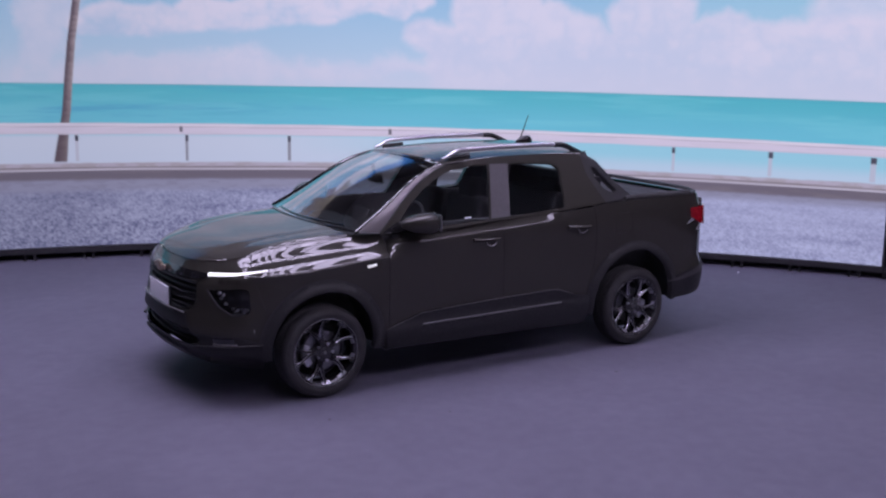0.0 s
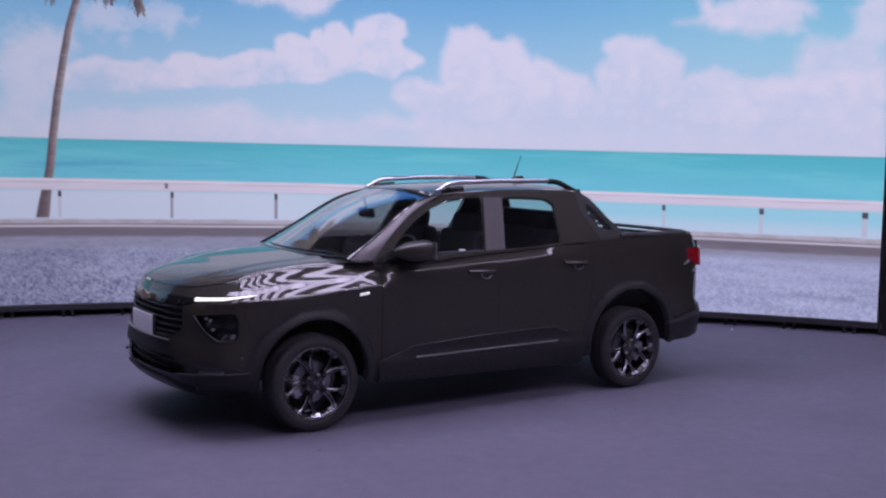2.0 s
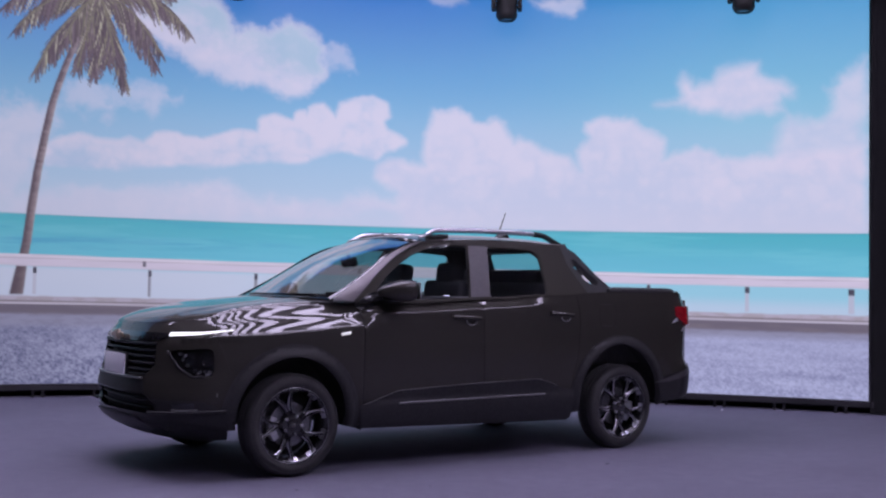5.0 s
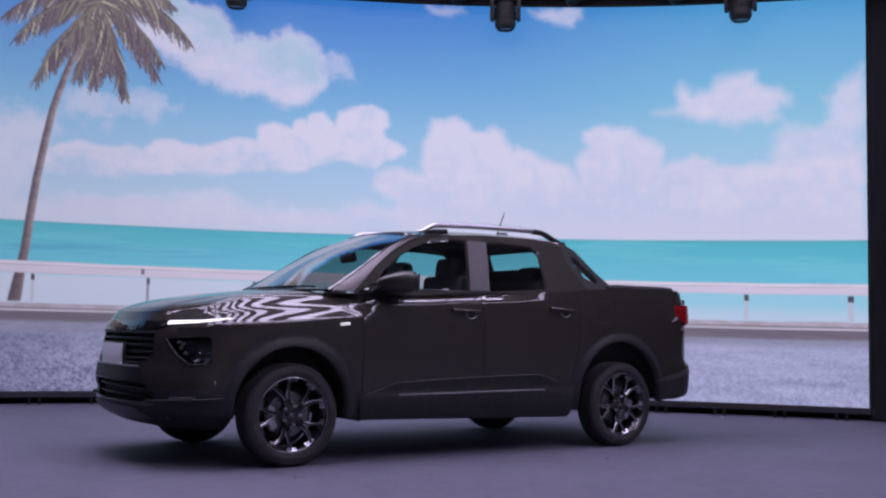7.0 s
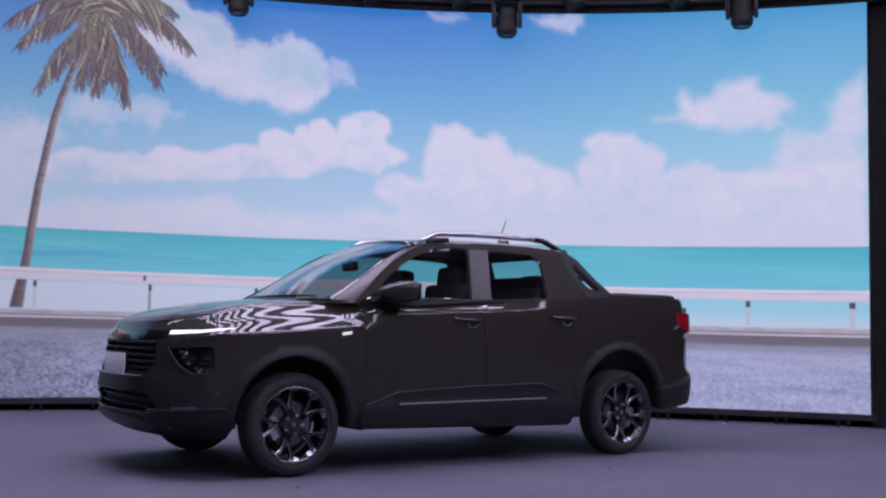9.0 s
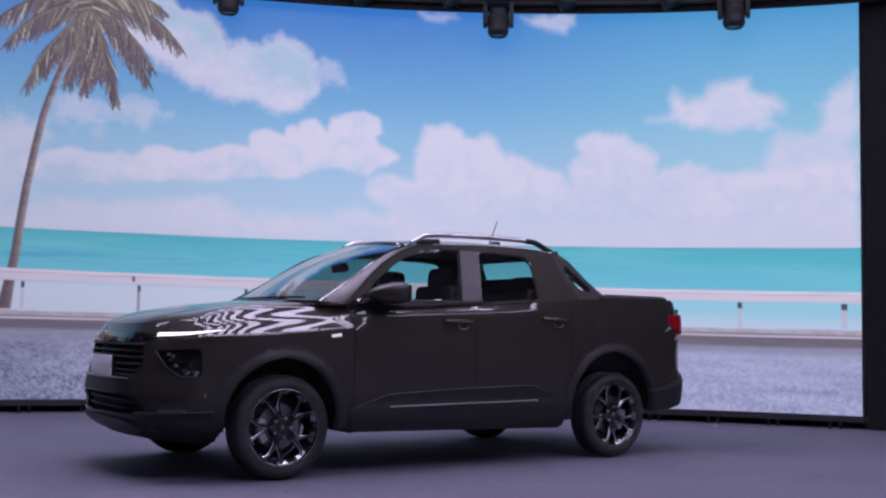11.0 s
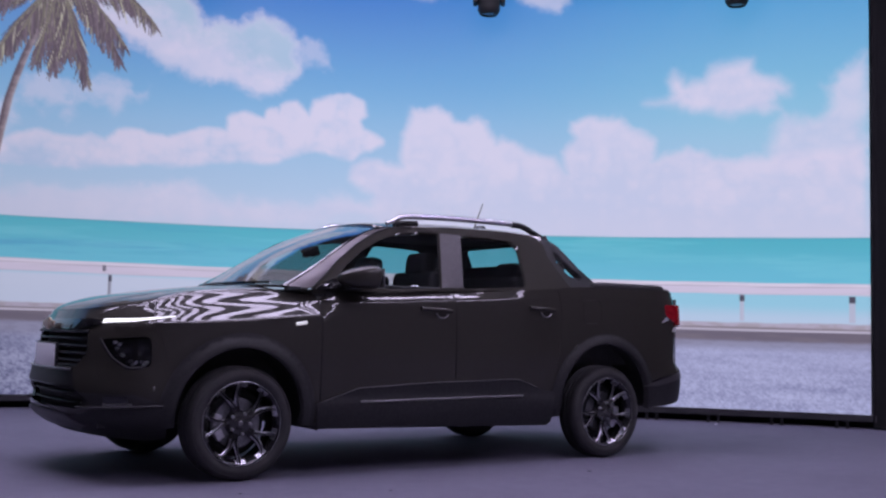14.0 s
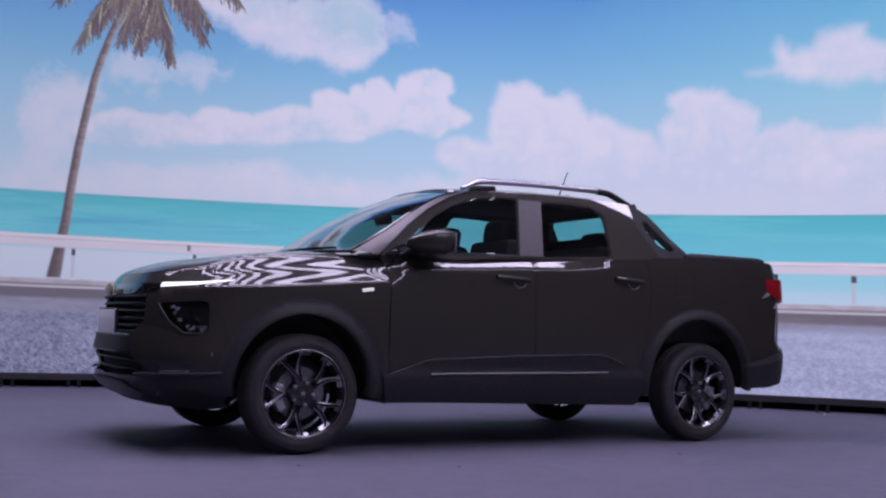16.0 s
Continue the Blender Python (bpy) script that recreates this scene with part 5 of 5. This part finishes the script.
# door mirrors
for k in (1, -1):
    bm = bmesh.new()
    bmesh.ops.create_icosphere(bm, subdivisions=4, radius=1.0)
    for v in bm.verts:
        x, y, z = v.co
        sq = lambda t: math.copysign(abs(t) ** .7, t)
        x, y, z = sq(x), sq(y), sq(z)
        fore = x > 0
        taper = 1 - .34 * max(x, 0) ** 1.5
        v.co = Vector((.085 * x if not fore else .185 * x * (1 - .25 * abs(y) ** 2), .128 * y * (1 - .18 * max(x, 0)), (.070 + .012 * y) * z * taper - .012 * max(x, 0) + .006 * max(-x, 0)))
    for v in bm.verts:
        v.co = Vector((.650, k * .935, 1.182)) + (Matrix.Rotation(radians(-14), 3, "Z") @ v.co) * Vector((1, k, 1))
    if k < 0:
        bmesh.ops.reverse_faces(bm, faces=bm.faces)
    mirror = part("door_mirror", bm, PAINT, truck, "body-coloured door mirror")
    bm = box((.10, .13, .028), pose(.72, k * .850, 1.118, 0, 0, k * 12), .012)
    part("mirror_foot", bm, GLOSSBLACK, mirror)
    part("mirror_glass", box((.006, .19, .11), pose(.566, k * .948, 1.182, 0, 0, -14 * k), .002), CHROME, mirror, "mirror glass")
    panel("mirror_sail", soften([(.925, 1.098), (.84, 1.098), (.755, 1.112), (.74, 1.150), (.80, 1.165), (.88, 1.128)], .012), lambda x, z: house(x, z, .016), GLOSSBLACK, mirror, "black mirror base triangle", side=k, grid=.03, depth=.02)
    part("corner_cover", tube([house(x, z, .003) * Vector((1, k, 1)) for x, z in ((.88, 1.118), (.82, 1.133), (.765, 1.148))], [.012, .02, .012], 8), GLOSSBLACK, mirror)
    # door handles
    for (x0, x1, z0, z1) in ((.212, -.020, 1.008, .998), (-.668, -.888, 1.038, 1.026)):
        owner = (fd if x0 > 0 else rd)[0 if k > 0 else 1]
        pts = [skin(x0 + (x1 - x0) * t, z0 + (z1 - z0) * t, .006 + .030 * math.sin(math.pi * min(max(t, .06), .94)) ** .5) * Vector((1, k, 1)) for t in np.linspace(0, 1, 14)]
        part("door_handle", tube(pts, .0125, 10, None, 1.15), PAINT, owner, "body-coloured pull handle")
        # pale arc drawn for the glint along the cup's lower edge
        c = [skin(x1 + .06 + .045 * math.cos(a), z1 - .012 + .035 * math.sin(a), .002) * Vector((1, k, 1)) for a in np.linspace(math.pi * 1.08, math.pi * 1.98, 14)]
        part("handle_cup_glint", tube(c, .0055, 6), STRIP, owner)
    # wing repeater
    bm = bmesh.new()
    n0 = skin(1.045, .897, .006)
    add_box(bm, (.072, .008, .019), pose(n0.x, n0.y * k, n0.z, 0, 8, 0), .004)
    add_box(bm, (.045, .004, .012), pose(n0.x, (n0.y + .005) * k, n0.z, 0, 8, 0), .001)
    part("side_repeater", bm, REPEATER, truck, "small white side repeater with added glow")


# wheels
def wheel(at, brake=0):
    top = new("wheel")
    top.parent = truck
    top.matrix_local = at
    top.scale = (.967, 1, .967)
    R = .334
    half = .108
    tyre = [(.243, -.056), (.256, -.062), (.285, -.066), (.312, -.062), (.325, -.054), (R, -.042)]
    for g in (-.020, .014, .048):
        tyre += [(R, g - .008), (R - .008, g - .005), (R - .008, g + .005), (R, g + .008)]
    tyre += [(R, .07), (.327, .088), (.312, .104), (.306, .1065), (.304, .1045), (.288, .112), (.270, .1118), (.266, .1100), (.256, .1090), (.244, .100)]
    part("tyre", lathe(tyre, 96), RUBBER, top, "black low-profile tyre")
    rim = part("rim", lathe([(.205, -.056), (.200, -.03), (.196, .03), (.205, .075), (.216, .090), (.225, .100), (.229, .106), (.226, .109), (.219, .104), (.212, .092)], 72), RIMBLACK, top, "gloss black five-spoke alloy rim")
    rim.scale = (1.075, 1, 1.075)
    part("rim_edge", lathe([(.2265, .1085), (.2295, .1075), (.2300, .1055)], 72), RIMCUT, rim)
    for i in range(5):
        turn = Matrix.Rotation(2 * math.pi * i / 5 + radians(-4), 4, "Y")
        bm = bmesh.new()
        for q in (1, -1):
            cuts = (bmesh.new(), bmesh.new())  # one bright edge on each side of the arm
            # each arm leaves the hub, then bends out to the rim
            line = [(.040, -.004 * q), (.095, -.010 if q > 0 else .003), (.140, -.038 if q > 0 else .006), (.182, -.072 if q > 0 else .022), (.212, -.088 if q > 0 else .052)]
            wide = [.020, .018, .015, .014, .016]
            deep = [.072, .084, .092, .097, .101]
            rows, face = [], []
            for (r, o), w, d in zip(line, wide, deep):
                rows.append([bm.verts.new(turn @ Vector((r, y, o + e))) for e, y in ((-w, d - .04), (-w * .85, d - .012), (0, d), (w * .85, d - .012), (w, d - .04))])
                if r > .05:
                    face.append([[cut.verts.new(turn @ Vector((r, d + .0015 - .012 * abs(e) / (w * .85), o + e))) for e in ends] for cut, ends in zip(cuts, ((-w * .95, -w * .30), (w * .48, w * .95)))])
            for a, b in zip(rows, rows[1:]):
                for j in range(4):
                    bm.faces.new((a[j], a[j + 1], b[j + 1], b[j]))
            for a, b in zip(face, face[1:]):
                for cut, f, g in zip(cuts, a, b):
                    cut.faces.new((f[0], f[1], g[1], g[0]))
            for cut in cuts:
                part("cut_face", cut, RIMCUT, rim, "bright machined spoke edge")
            # bright flat where the arm meets the rim
            spin = math.atan2(line[-1][1], line[-1][0])
            flat = bmesh.new()
            lip = [[flat.verts.new(turn @ Vector((r * math.cos(spin + g), y, r * math.sin(spin + g)))) for r, y in ((.2165, .1010), (.1970, .0780))] for g in np.linspace(-.15, .15, 8)]
            for a, b in zip(lip, lip[1:]):
                flat.faces.new((a[0], a[1], b[1], b[0]))
            part("cut_lip", flat, RIMCUT, rim)
        bmesh.ops.recalc_face_normals(bm, faces=bm.faces)
        part("spoke", bm, RIMBLACK, rim)
        c = turn @ Vector((.047, .083, .034))
        part("lug_nut", lathe([(0, .012), (.006, .012), (.008, .008), (.008, -.006)], 12, None, Matrix.Translation(c)), CHROME, rim)
    part("hub", lathe([(0, .088), (.020, .088), (.030, .086), (.034, .080), (.062, .076), (.070, .066), (.072, .03)], 32), RIMBLACK, rim)
    part("hub_cap", lathe([(0, .0915), (.010, .091), (.013, .089)], 24), STRIP, rim, "small bright hub badge")
    part("brake_disc", lathe([(.05, .030), (.145, .030), (.147, .022), (.147, .012)], 48), STEEL, top, "steel brake disc")
    bm = bmesh.new()
    for a in np.linspace(brake - 25, brake + 25, 7):
        add_box(bm, (.05, .05, .036), Matrix.Rotation(radians(a), 4, "Y") @ pose(.135, .035, 0), .008)
    part("caliper", bm, CALIPER, top, "grey brake caliper")
    part("drum", lathe([(.0, -.02), (.17, -.02), (.205, -.05)], 32), DARK, top)
    return top


YW = .765
wheel(pose(HUB_F, YW, HUB_Z, 0, 0, 0), 9)
wheel(pose(HUB_R, YW, HUB_Z, 0, 13, 0), 147)
wheel(pose(HUB_F, -YW, HUB_Z, 0, 40, 180))
wheel(pose(HUB_R, -YW, HUB_Z, 0, 10, 180))

# underside and cabin floor
for nm, size, at in (("floor_pan", (1.80, 1.50, .20), (0, 0, .36)), ("engine_tray", (1.0, 1.06, .30), (1.42, 0, .45)), ("rear_subframe", (.9, 1.06, .30), (-1.5, 0, .52)),
                     ("rear_crossmember", (.26, 1.34, .26), (-2.14, 0, .50)), ("front_crossmember", (.30, 1.2, .14), (1.98, 0, .36)), ("engine_bay", (.8, 1.0, .42), (1.6, 0, .66))):
    part(nm, box(size, pose(*at), .03), DARK, truck)
part("rear_axle", tube([(-1.40, -.70, .33), (-1.40, .70, .33)], .05), DARK, truck)
part("front_axle", tube([(1.40, -.70, .31), (1.40, .70, .31)], .04), DARK, truck)
for k in (1, -1):
    part("door_lining", box((1.75, .05, .70), pose(-.02, k * .775, .80), .02), DARK, truck)

# interior
bm = box((.42, 1.30, .16), pose(.84, 0, .985), .06, 3)
add_box(bm, (.20, .40, .10), pose(.70, .36, 1.065), .04, 3)
add_box(bm, (.06, .26, .16), pose(.66, 0, 1.085, 0, -10, 0), .015)
part("dashboard", bm, PLASTIC, truck, "black dashboard")
wheel_m = pose(.47, .36, 1.06, 0, 65, 0)
bm = bmesh.new()
ring = [wheel_m @ Vector((.185 * math.cos(a), .185 * math.sin(a), 0)) for a in np.linspace(0, 2 * math.pi, 33)]
tube(ring, .016, 8, bm)
add_box(bm, (.10, .12, .04), wheel_m, .015)
add_box(bm, (.03, .34, .02), wheel_m, .008)
part("steering_wheel", bm, PLASTIC, truck, "black steering wheel")


def seat(x, y, w, back=16):
    top = new("seat")
    top.parent = truck
    top.matrix_local = pose(x, y, .52)
    part("cushion", box((.50, w, .16), pose(.02, 0, .10, 0, -6, 0), .05, 3), CLOTH, top)
    part("seat_back", box((.14, w, .62), pose(-.30, 0, .44, 0, -back, 0), .055, 3), CLOTH, top)
    for o in ((0,) if w < .8 else (-.40, .42)):
        part("headrest", box((.12, .26, .18), pose(-.30 - .35 * math.tan(radians(back)), o, .79 if w < .8 else .755, 0, -back, 0), .055, 3), CLOTH, top)
        bm = bmesh.new()
        for d in (-.05, .05):
            tube([(-.30 - .28 * math.tan(radians(back)), o + d, .70), (-.30 - .35 * math.tan(radians(back)), o + d, .78)], .007, 6, bm)
        part("headrest_stem", bm, CHROME, top)
    return top


seat(.22, .36, .52, 6)
seat(.24, -.36, .50, 10)
seat(-.46, 0, 1.24, 14)
part("rear_mirror", box((.035, .21, .075), pose(.552, 0, 1.388, 0, 15, 0), .016), GLOSSBLACK, truck, "black inner mirror")
part("mirror_stalk", tube([(.556, 0, 1.415), (.575, 0, 1.498)], .012), GLOSSBLACK, truck)
bm = bmesh.new()
add_box(bm, (1.25, .94, .02), pose(-.45, 0, 1.545), .008)
part("headlining", bm, CLOTH, truck, "dark headlining")
